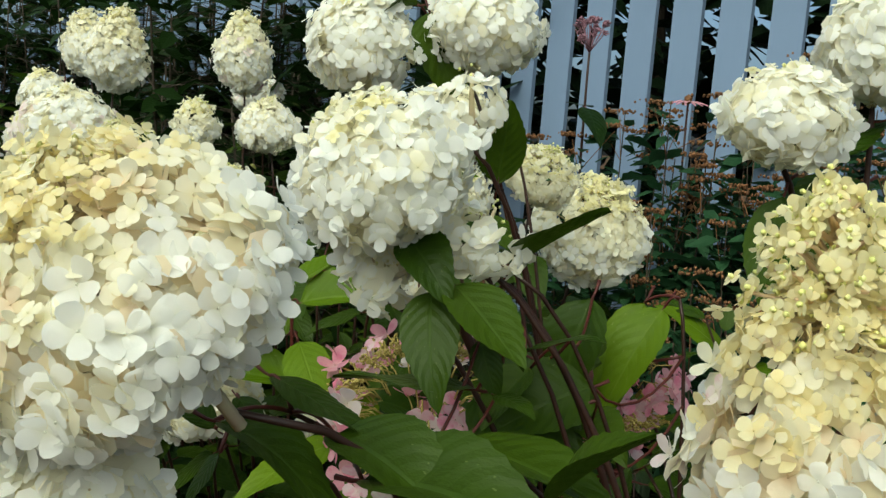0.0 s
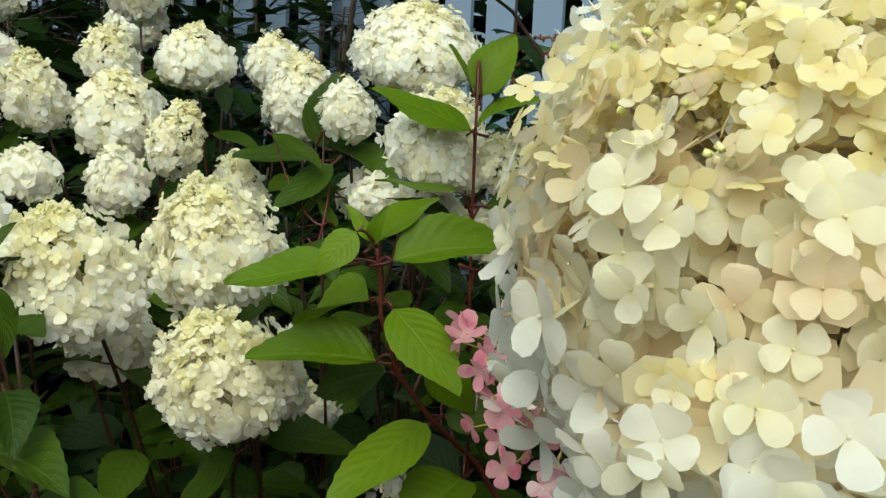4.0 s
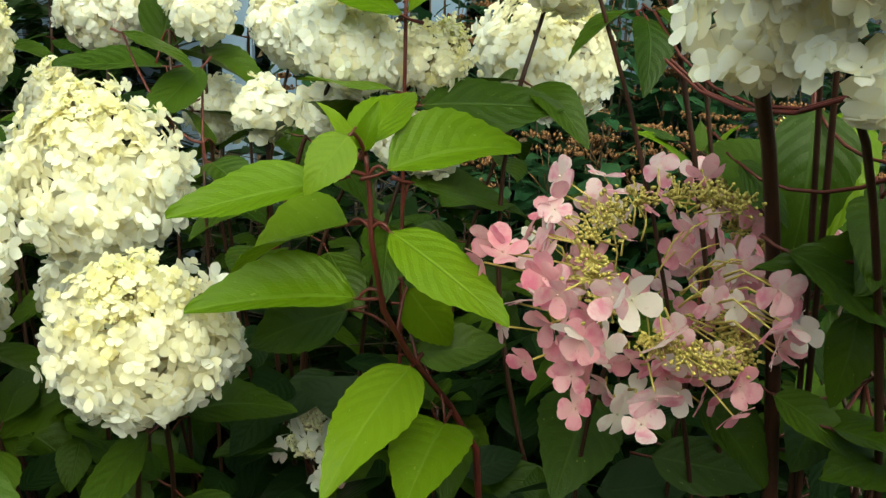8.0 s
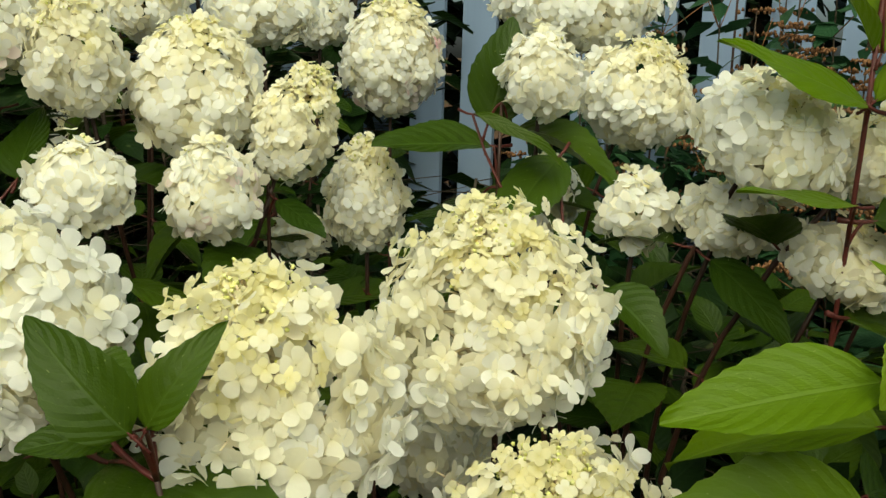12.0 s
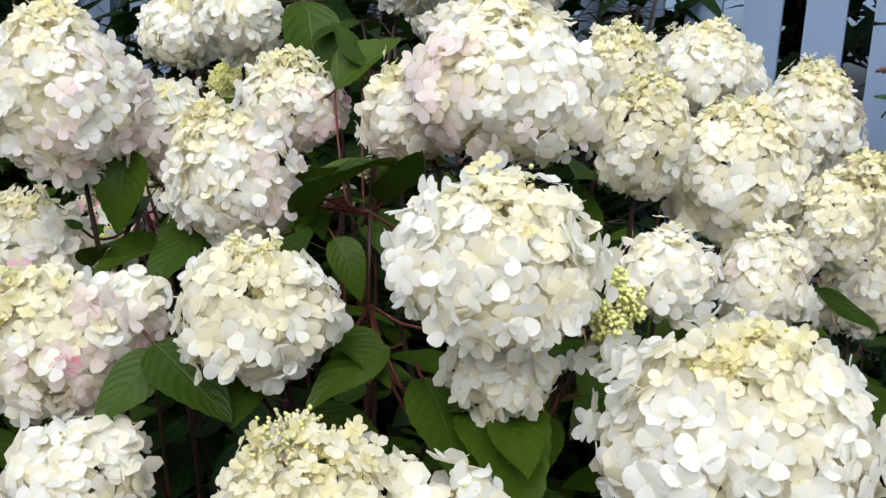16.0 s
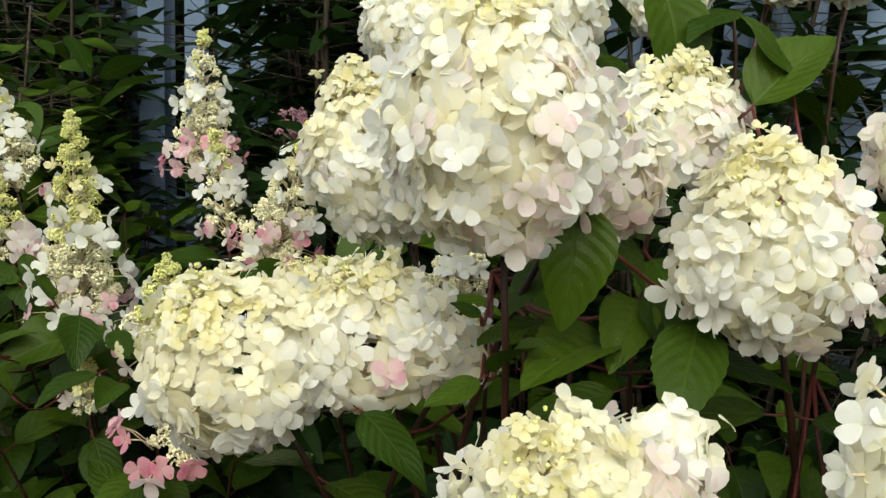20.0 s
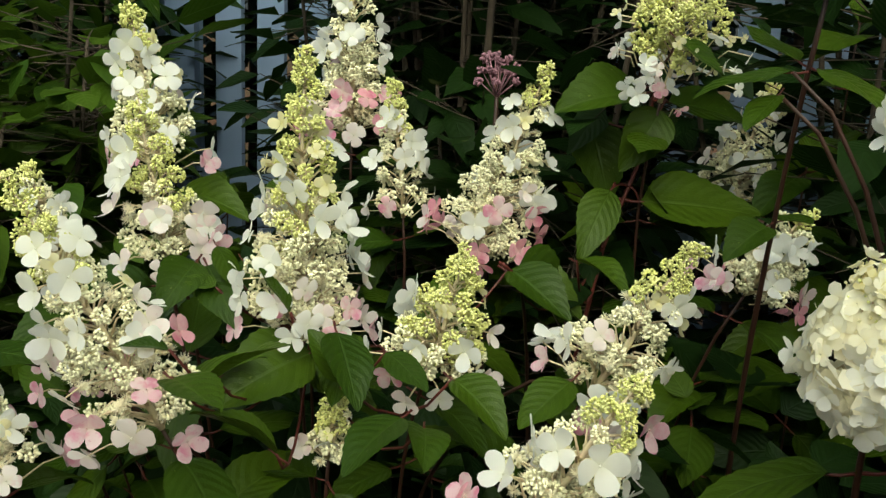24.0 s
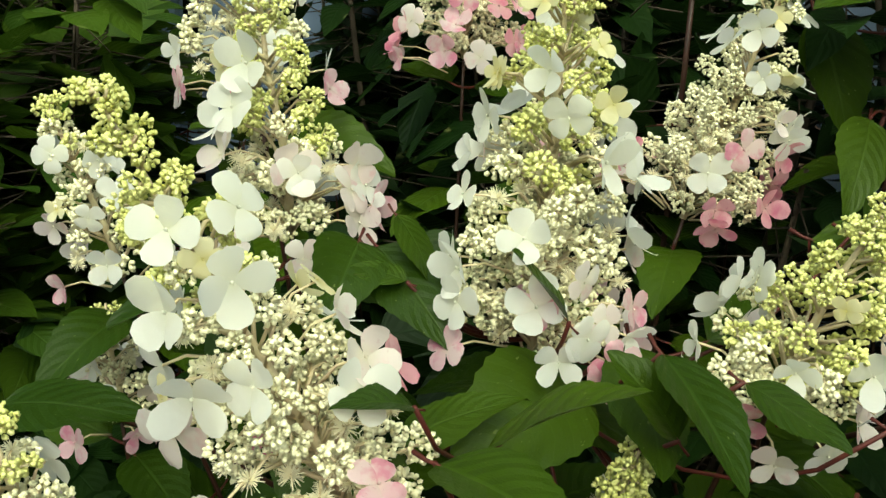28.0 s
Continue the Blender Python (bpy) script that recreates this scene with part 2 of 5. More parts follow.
def basis(origin, z, x, scale=1.0):
    """A pose with its z axis along z and its x axis near x."""
    z = Vector(z).normalized()
    y = z.cross(Vector(x))
    if y.length < 1e-4:
        y = z.cross(Vector((0.31, 0.9, 0.2)))
    y.normalize()
    x = y.cross(z)
    m = Matrix((x, y, z)).transposed().to_4x4()
    m.translation = origin
    return m @ Matrix.Scale(scale, 4)


def bead_piece(rings=3, sides=4):
    """A little bud: a ball a bit longer than wide."""
    v, f = [(0, 0, -0.9)], []
    for i in range(1, rings):
        a = math.pi * i / rings
        for k in range(sides):
            w = 2 * math.pi * (k + 0.5 * i) / sides
            v.append((math.sin(a) * math.cos(w), math.sin(a) * math.sin(w), -math.cos(a) * 1.1))
    v.append((0, 0, 1.2))
    for k in range(sides):
        f.append((0, 1 + (k + 1) % sides, 1 + k))
    for i in range(rings - 2):
        for k in range(sides):
            a, b = 1 + i * sides + k, 1 + i * sides + (k + 1) % sides
            f.append((a, b, b + sides, a + sides))
    last = 1 + (rings - 2) * sides
    for k in range(sides):
        f.append((len(v) - 1, last + k, last + (k + 1) % sides))
    return np.array(v, float), f, np.zeros((len(v), 2))


BEAD = bead_piece()


def floret_piece(seed, fine):
    """A sterile floret: four rounded, slightly cupped petals, radius 1."""
    g = random.Random(seed)
    rows = (0.06, 0.62, 1.0) if fine is None else (0.04, 0.24, 0.50, 0.74, 0.92, 1.0) if fine else (0.05, 0.35, 0.70, 1.0)
    wide = (0.10, 0.47, 0.20) if fine is None else (0.07, 0.26, 0.42, 0.45, 0.32, 0.12) if fine else (0.08, 0.36, 0.45, 0.19)
    cols = 2 if fine is None else 4 if fine else 3
    v, f, uv = [], [], []
    cup = g.uniform(-0.25, 0.45)
    for p in range(4):
        turn = p * math.pi / 2 + g.uniform(-0.16, 0.16)
        ln, wd = g.uniform(0.88, 1.08) * (1.0 if p % 2 else 1.06), g.uniform(0.92, 1.14)
        lift, twist, bend = g.uniform(-0.06, 0.22), g.uniform(-0.35, 0.35), cup + g.uniform(-0.18, 0.18)
        notch = g.uniform(0, 0.06)
        k0 = len(v)
        for i, a in enumerate(rows):
            for j in range(cols):
                s = -1 + 2 * j / (cols - 1)
                x = ln * a - notch * (i == len(rows) - 1)
                y = wide[i] * wd * s
                z = 0.04 + lift * a + bend * a * a + 0.05 * (1 - s * s) * a + twist * y * a * 0.6 + (0.015 if p % 2 else 0)
                v.append((x * math.cos(turn) - y * math.sin(turn), x * math.sin(turn) + y * math.cos(turn), z))
                uv.append((0.5 + 0.5 * s * wide[i] / 0.5, a))
        for i in range(len(rows) - 1):
            for j in range(cols - 1):
                q = k0 + i * cols + j
                f.append((q, q + 1, q + cols + 1, q + cols))
    if not fine:
        return np.array(v, float), f, np.array(uv, float)
    b = np.array(BEAD[0]) * 0.075 + np.array((0, 0, 0.08))
    k = len(v)
    v += [tuple(q) for q in b]
    uv += [(0.5, 0.0)] * len(b)
    f += [tuple(i + k for i in q) for q in BEAD[1]]
    return np.array(v, float), f, np.array(uv, float)


FINE = [floret_piece(100 + i, True) for i in range(7)]
ROUGH = [floret_piece(200 + i, False) for i in range(7)]
INNER = [floret_piece(250 + i, None) for i in range(7)]
FLORET = {}


def floret_mesh(k, tint):
    if (k, tint) not in FLORET:
        b = Build()
        b.stamp(FINE[k], np.eye(4))
        FLORET[k, tint] = b.mesh("floret", [PETAL[tint]])
    return FLORET[k, tint]


def leaf_piece(seed, width=0.56, droop=0.25, fold=0.16, teeth=0.02, rows=21, cross=(-1.0, -0.55, 0.0, 0.55, 1.0)):
    """A pointed oval leaf with a toothed edge, length 1 along x, on a short stalk."""
    g = random.Random(seed)
    v, f, uv = [], [], []
    curl, sway, wave = g.uniform(-0.08, 0.10), g.uniform(-0.10, 0.10), g.uniform(0, 6)
    for i in range(rows):
        a = i / (rows - 1)
        w = width * 0.5 * (math.sin(math.pi * a ** 0.82) ** 0.75 * (1 - 0.35 * a) * 1.22 if 0 < i < rows - 1 else 0.02)
        w *= 1 + (teeth * 1.6 if i % 2 else -teeth * 0.6)
        for s in cross:
            y = w * s
            x = a + (0.012 if abs(s) == 1 and i % 2 else 0) + 0.02 * abs(s) * (1 - a)
            z = -droop * a * a + fold * abs(y) * 1.6 - 0.35 * y * y / width + curl * s * a * 0.4
            z += 0.018 * math.sin(wave + 9 * a) * abs(s) + 0.012 * math.sin(a * 8 * 2 * math.pi) * (0.4 if abs(s) == 0.55 else 0)
            v.append((x, y + sway * a * a, z))
            uv.append((0.5 + 0.5 * s, a))
    n = len(cross)
    for i in range(rows - 1):
        for j in range(n - 1):
            q = i * n + j
            f.append((q, q + n, q + n + 1, q + 1))
    return np.array(v, float), f, np.array(uv, float)


LEAVES = [leaf_piece(300 + i, width=0.50 + 0.05 * (i % 3), droop=0.08 + 0.12 * (i % 4), fold=0.12 + 0.14 * (i % 3)) for i in range(8)]
SMALL_LEAVES = [leaf_piece(400 + i, width=0.46, droop=0.2, fold=0.2, teeth=0.0, rows=4, cross=(-1.0, 0.0, 1.0)) for i in range(5)]
PLAIN_LEAVES = [leaf_piece(450 + i, width=0.52, droop=0.2, fold=0.15, teeth=0.0, rows=8, cross=(-1.0, 0.0, 1.0)) for i in range(4)]
LEAF_MESH = {}


def leaf_mesh(k, mat):
    if (k, mat.name) not in LEAF_MESH:
        b = Build()
        b.stamp(LEAVES[k], np.eye(4))
        b.tube([(-0.16, 0, 0.015), (-0.06, 0, -0.006), (0.02, 0, -0.004), (0.12, 0, -0.02)], [0.017, 0.013, 0.011, 0.003], 5, 1)
        LEAF_MESH[k, mat.name] = b.mesh("leaf", [mat, TWIG])
    return LEAF_MESH[k, mat.name]


# ---- plan of the bed: along it (a) and across it (b), away from the path ----
ALONG, ACROSS = Vector((-0.631, 0.776, 0)), Vector((0.776, 0.631, 0))
UP, RIGHT, TOWARD = Vector((0, 0, 1)), Vector((0.94, -0.34, 0)), Vector((-0.34, -0.94, 0))


def bed(a, b, z=0.0):
    return ALONG * a + ACROSS * b + UP * z


def curve(p0, p1, p2, p3, n):
    for i in range(n + 1):
        t = i / n
        yield p0 * (1 - t) ** 3 + p1 * (3 * t * (1 - t) ** 2) + p2 * (3 * t * t * (1 - t)) + p3 * t ** 3


def stem_of(root, top, way, base, thick=0.0045, mat=None):
    """A cane from the ground up to top, arriving along way. Returns its points from the top down."""
    foot = Vector((0, 0, -0.02))
    reach = max(0.12, top.z * 0.35) if base.y > 1 else 0.06
    bow = Vector((base.x - top.x, base.y - top.y, 0)) * (0.0 if base.y > 1 else 0.5)
    mid = foot.lerp(top - base, 0.35 if base.y > 1 else 0.1)
    pts = list(curve(top - base, top - base - way * reach + bow, Vector((mid.x, mid.y, top.z * 0.4)), foot, 14))
    b = Build()
    b.tube(pts, [thick * (0.62 + 0.7 * i / 14) * (1.12 if i % 3 == 1 else 1) for i in range(15)], 7)
    part("stem", b.mesh("stem", [mat or STEM]), root)
    return pts


def leaf_on(root, place, way, size, mat, g, up=None, wide=1.0):
    """One leaf from place, pointing along way; up: the side that its face is turned to."""
    way = Vector(way).normalized()
    up = Vector(up) if up else UP + Vector((g.uniform(-0.3, 0.3), g.uniform(-0.3, 0.3), 0)) + TOWARD * 0.15
    z = up - way * up.dot(way)
    if z.length < 0.2:
        z = TOWARD - way * TOWARD.dot(way)
    y = z.normalized().cross(way)
    m = Matrix((way, y, z.normalized())).transposed().to_4x4()
    m.translation = Vector(place) + way * size * 0.16
    part("leaf", leaf_mesh(g.randrange(8), mat), root, m @ Matrix.Diagonal((size, size * wide, size, 1)))


def leaves_along(root, pts, steps, size, mat, g, first=0.0, rise=0.15):
    """Pairs of opposite leaves, each pair turned a quarter from the last."""
    turn = first or g.uniform(0, 3)
    for n, s in enumerate(steps):
        i = min(int(s), len(pts) - 2)
        p = pts[i].lerp(pts[i + 1], s - i)
        d = (pts[i] - pts[i + 1]).normalized()
        a = d.cross(Vector((0.2, 1, 0.1))).normalized()
        b = d.cross(a)
        for k in (0, 1):
            w = turn + k * math.pi + g.uniform(-0.25, 0.25)
            way = a * math.cos(w) + b * math.sin(w) + d * g.uniform(rise - 0.3, rise + 0.25) - UP * g.uniform(0, 0.3)
            leaf_on(root, p, way, size * g.uniform(0.78, 1.12), mat, g)
        turn += math.pi / 2 + g.uniform(-0.2, 0.2)


def rooted(name, base, label, category, group):
    root = new(name)
    root.empty_display_size = 0.05
    root.location = base
    return tagged(root, label, category, group)


SHRUBS = [Vector(p) for p in ((0.40, 0.80, 0), (0.30, 1.15, 0), (0.10, 1.62, 0), (-0.26, 1.72, 0), (-0.62, 1.98, 0), (-0.98, 2.14, 0), (-1.22, 2.62, 0), (-1.36, 2.92, 0), (-0.75, 2.70, 0))]


def shrub_foot(c, g):
    """The foot of a cane: in the middle of the nearest shrub."""
    s = min(SHRUBS, key=lambda q: (q - Vector((c.x, c.y, 0)) - ACROSS * 0.18).length)
    way = (Vector((c.x, c.y, 0)) - s) * 0.12
    return s + way + Vector((g.uniform(-0.05, 0.05), g.uniform(-0.05, 0.05), 0))


def foot_under(c, g, back=0.16):
    p = c + ACROSS * (back + g.uniform(-0.03, 0.08)) + ALONG * g.uniform(-0.08, 0.08)
    return Vector((p.x, p.y, 0))


KINDS = ("white", "cream", "lime", "blush", "pink", "rose", "gold", "peach")
BLOOMS = [0]


def dome(x, y, z, w, h, r=0.0, t=0.45, size=0.028, tip=0.35, cream=0.3, blush=0.0, side=0.0, gaps=0.0, single=False,
         leaves=2, foot=None, cane=0.0036, gold=False, lime=0.45, rear=0.3, flat=0.0, label="creamy white hydrangea panicle with a lime-yellow tip"):
    """A dense, domed hydrangea flower head on its cane. x, y, z: its middle; r, t: its lean to the right and towards the path."""
    BLOOMS[0] += 1
    g = random.Random(BLOOMS[0] * 13)
    c = Vector((x, y, z))
    axis = (UP + RIGHT * r + TOWARD * t).normalized()
    m = basis(c, axis, RIGHT)
    base = Vector((*foot, 0)) if foot else shrub_foot(c, g)
    root = rooted("hydrangea_bloom", base, label, "hydrangea", "hydrangea blooms")
    R, H, size = w * 0.475, h * 0.475, size * 0.84
    b = Build()
    b.tube([(0, 0, -H * 1.1), (0.004, 0, -H * 0.3), (0, 0.003, H * 0.4), (0, 0, H * 0.92)], [0.004, 0.0035, 0.0025, 0.0012], 6)
    area = 4 * math.pi * ((R * R) ** 1.6 / 3 + 2 * (R * H) ** 1.6 / 3) ** (1 / 1.6)
    count = int(2.45 * area / (size * size) * (1 - 0.45 * gaps))
    wob = Vector((g.uniform(0, 50), g.uniform(0, 50), g.uniform(0, 50)))
    made = []
    for k in range(count):
        zeta = 1 - 2 * (k + 0.5) / count
        phi = k * 2.399963 + g.uniform(-0.2, 0.2)
        zeta = max(-0.99, min(0.995, zeta + g.uniform(-0.03, 0.03)))
        rho = math.sqrt(1 - zeta * zeta)
        n = Vector((rho * math.cos(phi), rho * math.sin(phi), zeta))
        if n.y > rear and g.random() < 0.88:
            continue
        lump = noise.noise(n * 2.3 + wob)
        if gaps and noise.noise(n * 3.1 + wob * 2) < gaps * 0.9 - 0.55:
            continue
        slim = 1 - (0.30 if h < w * 1.05 else 0.42) * max(0.0, zeta) ** 1.2 + 0.08 * max(0, -zeta)
        fine_lump = noise.noise(n * 5.5 + wob)
        s = 1 + 0.17 * lump + 0.09 * fine_lump + g.uniform(-0.12, 0.08)
        p = Vector((n.x * R * slim * s, n.y * R * slim * s, n.z * H * (1 + 0.11 * lump + 0.05 * fine_lump) * (1 - flat * (n.z < 0))))
        out = Vector((n.x / R, n.y / R, n.z / H + 0.15 / R)).normalized()
        a = (zeta + 1) / 2 + g.gauss(0, 0.06) + 0.06 * lump
        if a > 1 - 0.33 * tip:
            tint, sc = ("lime" if g.random() < lime + 0.12 else "cream"), 0.40
        elif a > 1 - 0.45 * tip - 0.34 * cream:
            tint, sc = ("cream" if g.random() < 0.98 else "lime"), 0.80
        else:
            tint, sc = ("white" if g.random() > 0.04 + 0.14 * cream else "cream"), 1.0
        if blush and tint != "lime" and zeta < 0.55:
            near = n.x * math.cos(side) - n.z * 0.4 + n.y * 0.2 * math.sin(side) + 0.5 * lump
            if g.random() < blush * (0.2 + 2.2 * max(0, near)):
                tint = "blush" if g.random() < 0.97 else "pink"
        if gold and tint in ("lime", "cream"):
            tint = "gold" if g.random() < gold and gold > 0.3 and a > 0.6 else ("peach" if g.random() < 0.2 else "cream")
        tilt = out + Vector((g.gauss(0, 0.28), g.gauss(0, 0.28), g.gauss(0.10, 0.25)))
        fm = basis(p, tilt, (math.cos(phi * 3.1), math.sin(phi * 3.1), 0.2), size * 0.52 * sc * g.uniform(0.78, 1.18))
        made.append((g.randrange(7), tint, fm))
        if sc < 0.6:
            for e in range(3):
                o = p * g.uniform(0.9, 1.04) + Vector((g.gauss(0, 0.3), g.gauss(0, 0.3), g.gauss(0, 0.2))) * size
                b.stamp(ROUGH[g.randrange(7)], basis(o, tilt + Vector((g.gauss(0, 0.6), g.gauss(0, 0.6), 0)), (1, 0.1, 0.2), size * 0.3), 5 if gold else (4 if g.random() < lime else 2))
        if g.random() < 0.95:
            inner = basis(p * g.uniform(0.82, 0.9), tilt + Vector((g.gauss(0, 0.4), g.gauss(0, 0.4), 0)), (1, 0.2, 0.3), size * 0.72 * sc)
            b.stamp(INNER[g.randrange(7)], inner, 6 if gold and g.random() < 0.45 else (4 if tint == "lime" else 7))
        if k % 9 == 0:
            b.tube([(0, 0, max(-H, p.z - 0.02)), tuple(p * 0.6), tuple(p)], [0.0018, 0.0012, 0.0007], 4)
    if gold > 0.5:
        for k in range(34):
            q = (k + 0.5) / 34
            phi = k * 2.4
            reach = R * (0.62 * (1 - q) ** 0.8 + 0.05)
            tip_at = Vector((math.cos(phi) * reach, math.sin(phi) * reach, H * (0.62 + 0.8 * q) + reach * 0.3))
            b.tube([(0, 0, tip_at.z - reach * 0.8), tuple(tip_at * 0.6 + Vector((0, 0, 0.36 * tip_at.z))), tuple(tip_at)], [0.0014, 0.0010, 0.0007], 4, 6)
            for e in range(6 if q < 0.8 else 4):
                o = tip_at + Vector((g.gauss(0, 1), g.gauss(0, 1), g.gauss(0.2, 0.8))) * 0.0042
                tilt = Vector((math.cos(phi), math.sin(phi), 0.6)) + Vector((g.gauss(0, 0.5), g.gauss(0, 0.5), g.gauss(0, 0.4)))
                made.append((g.randrange(7), "gold" if g.random() < 0.7 else "lime", basis(o, tilt, (g.gauss(0, 1), 1, 0), size * g.uniform(0.20, 0.30))))
                b.stamp(BEAD, basis(o + tilt.normalized() * 0.001, tilt, (1, 0, 0), g.uniform(0.0011, 0.0017)), 1)
        b.tube([(0, 0, H * 0.5), (0.002, 0, H), (0, 0.002, H * 1.42)], [0.0028, 0.002, 0.001], 6)
    for k in range(int(120 * tip + 4)):
        n = Vector((g.gauss(0, 0.42), g.gauss(0, 0.42), 1)).normalized()
        p = Vector((n.x * R * 0.62, n.y * R * 0.62, n.z * H * g.uniform(0.88, 1.04)))
        b.tube([tuple(p * 0.75), tuple(p)], [0.0012, 0.0008], 4)
        for q in range(3):
            o = p + Vector((g.gauss(0, 0.004), g.gauss(0, 0.004), g.gauss(0.001, 0.003)))
            b.stamp(BEAD, basis(o, n, (1, 0, 0), g.uniform(0.0011, 0.002)), 1 if g.random() < 0.5 else 2)
    head = part("flower_head", b.mesh("flower_head", [STALK, BUD_LIME, PETAL["cream"], PETAL["white"], PETAL["lime"], PETAL["gold"], PETAL["peach"], PETAL["warm_bounce"]]), root, Matrix.Translation(-base) @ m)
    if single:
        for k, tint, fm in made:
            part("floret", floret_mesh(k, tint), head, fm)
    else:
        o = Build()
        for k, tint, fm in made:
            o.stamp((FINE if size > 0.034 else ROUGH)[k], fm, KINDS.index(tint))
        tagged(part("petal_cover", o.mesh("petal_cover", [PETAL[k] for k in KINDS]), head), kind="stuff")
    pts = stem_of(root, c - axis * H * 0.95, axis, base, cane)
    if leaves:
        leaves_along(root, pts, [0.9 + 1.7 * i for i in range(leaves)], g.uniform(0.085, 0.115), LEAF, g)
    return root


def lacy(x, y, z, w, h, r=0.0, t=0.2, size=0.037, florets=34, pink=0.3, lime=0.45, fuzz=0.3, cone=1.0, tan=False, rose=0.0,
         leaves=3, back=0.16, dense=False, beads=1.0, label="pointed hydrangea panicle of cream buds with white and pink florets"):
    """A loose hydrangea panicle: tiers of buds on side stalks with single florets round them."""
    BLOOMS[0] += 1
    g = random.Random(BLOOMS[0] * 17)
    c = Vector((x, y, z))
    axis = (UP + RIGHT * r + TOWARD * t).normalized()
    m = basis(c, axis, RIGHT)
    base = shrub_foot(c, g)
    root = rooted("hydrangea_bloom", base, label, "hydrangea", "hydrangea blooms")
    R, H = w / 2, h / 2
    b = Build()
    if tan:
        b.tube([(0, 0, -H * 1.05), (0.001, 0, -H * 0.6), (0, 0.001, -H * 0.1)], [0.0024, 0.0018, 0.0010], 6)
    else:
        b.tube([(0, 0, -H * 1.05), (0.003, 0, -H * 0.4), (-0.002, 0.002, H * 0.3), (0, 0, H)], [0.0036, 0.0032, 0.0022, 0.001], 6)
    tiers = max(5, int(h / 0.021))
    for i in range(tiers):
        a = (i + 0.5) / tiers
        if cone < 0.5 and (a < 0.25 or tan):
            continue
        reach = R * (0.66 if cone > 0.5 else 0.6) * ((1 - a) ** 0.75 if cone > 0.5 else math.sqrt(max(0.05, 1 - (2 * a - 1) ** 2)) * 0.95)
        reach = max(reach, 0.008)
        arms = max(3, int((8 if reach > 0.03 else 6) * (0.6 + 0.4 * beads)))
        for k in range(arms):
            w2 = k * 2 * math.pi / arms + i * 1.3 + g.uniform(-0.3, 0.3)
            for far in ((1.0, 0.55) if reach > 0.035 else (0.9,)):
                if g.random() > beads or (cone < 0.5 and noise.noise(Vector((w2 * 0.8, a * 2.2, BLOOMS[0]))) < -0.05):
                    continue
                q = reach * far * g.uniform(0.85, 1.15)
                p = Vector((q * math.cos(w2), q * math.sin(w2), -H + h * a + q * 0.35 - 0.01 * (1 - far) + g.uniform(-0.009, 0.009)))
                b.tube([(0, 0, p.z - q * 0.55), tuple(p * 0.6 + Vector((0, 0, 0.38 * p.z))), tuple(p)], [0.0014, 0.0011, 0.0008] if cone > 0.5 else [0.0010, 0.0008, 0.0006], 4)
                mi = 1 if a + g.uniform(-0.10, 0.10) > 0.98 - lime else 2
                fl = mi == 2 and g.random() < fuzz * (1.6 - 1.6 * a)
                clump = min(0.0115, 0.0052 + reach * 0.12)
                if fl:
                    for s in range(120):
                        d = Vector((g.gauss(0, 1), g.gauss(0, 1), g.gauss(0.3, 0.8))).normalized()
                        e = d.orthogonal() * 0.00017
                        q0, q1 = p + d * 0.001, p + d * g.uniform(0.004, 0.0085)
                        b.add([tuple(q0 - e), tuple(q0 + e), tuple(q1 + e), tuple(q1 - e)], [(0, 1, 2, 3)], None, 3)
                else:
                    fat = 0.0021 - 0.0007 * a if dense else 0.0026 - 0.0008 * a
                    for s in range(int(5 + 1.9 * (clump / fat) ** 2)):
                        d = Vector((g.gauss(0, 1), g.gauss(0, 1), g.gauss(0.15, 0.9))).normalized()
                        o = p + d * clump * g.uniform(0.7, 1.0)
                        b.stamp(BEAD, basis(o, d, (1, 0, 0), fat * g.uniform(0.8, 1.15)), mi)
    if cone < 0.5 and tan:
        for k in range(19):
            w2, up = k * 2.4, 0.15 + 0.8 * ((k * 0.618) % 1.0)
            q = R * 0.62 * math.sqrt(1 - up * up * 0.7)
            p = Vector((q * math.cos(w2), q * math.sin(w2) - R * 0.28, H * (up * 1.5 - 0.55)))
            for s in range(46):
                d = Vector((g.gauss(0, 1), g.gauss(0, 1), g.gauss(0.4, 0.5)))
                o = p + d * 0.0075
                if s % 2 == 0:
                    b.tube([tuple(p * 0.55 + Vector((0, 0, 0.3 * p.z - 0.004))), tuple(p * 0.92), tuple(o)], [0.0009, 0.0007, 0.0005], 3)
                b.stamp(BEAD, basis(o, d, (1, 0, 0), g.uniform(0.0014, 0.0021)), 1)
    made = []
    for k in range(int(florets * (0.95 if cone > 0.5 else 1.1))):
        a = (g.random() ** 1.25 if cone > 0.5 else g.random()) * 0.86
        phi = k * 2.399963 + g.uniform(-0.4, 0.4)
        if math.sin(phi) > 0.3 and g.random() < 0.45:
            continue
        reach = R * (0.98 * (1 - a) ** 0.6 if cone > 0.5 else 1.05 * math.sqrt(max(0.08, 1 - (2 * a - 1) ** 2)))
        p = Vector((reach * math.cos(phi), reach * math.sin(phi), -H + h * a * 0.93 - 0.008)) * g.uniform(0.9 if cone > 0.5 else 0.62, 1.06)
        out = Vector((math.cos(phi), math.sin(phi), g.uniform(-0.25, 0.7))) + Vector((g.gauss(0, 0.35 + 0.3 * (cone < 0.5)), g.gauss(0, 0.35) - 0.25, g.gauss(0, 0.3 + 0.3 * (cone < 0.5))))
        f = a / 0.86
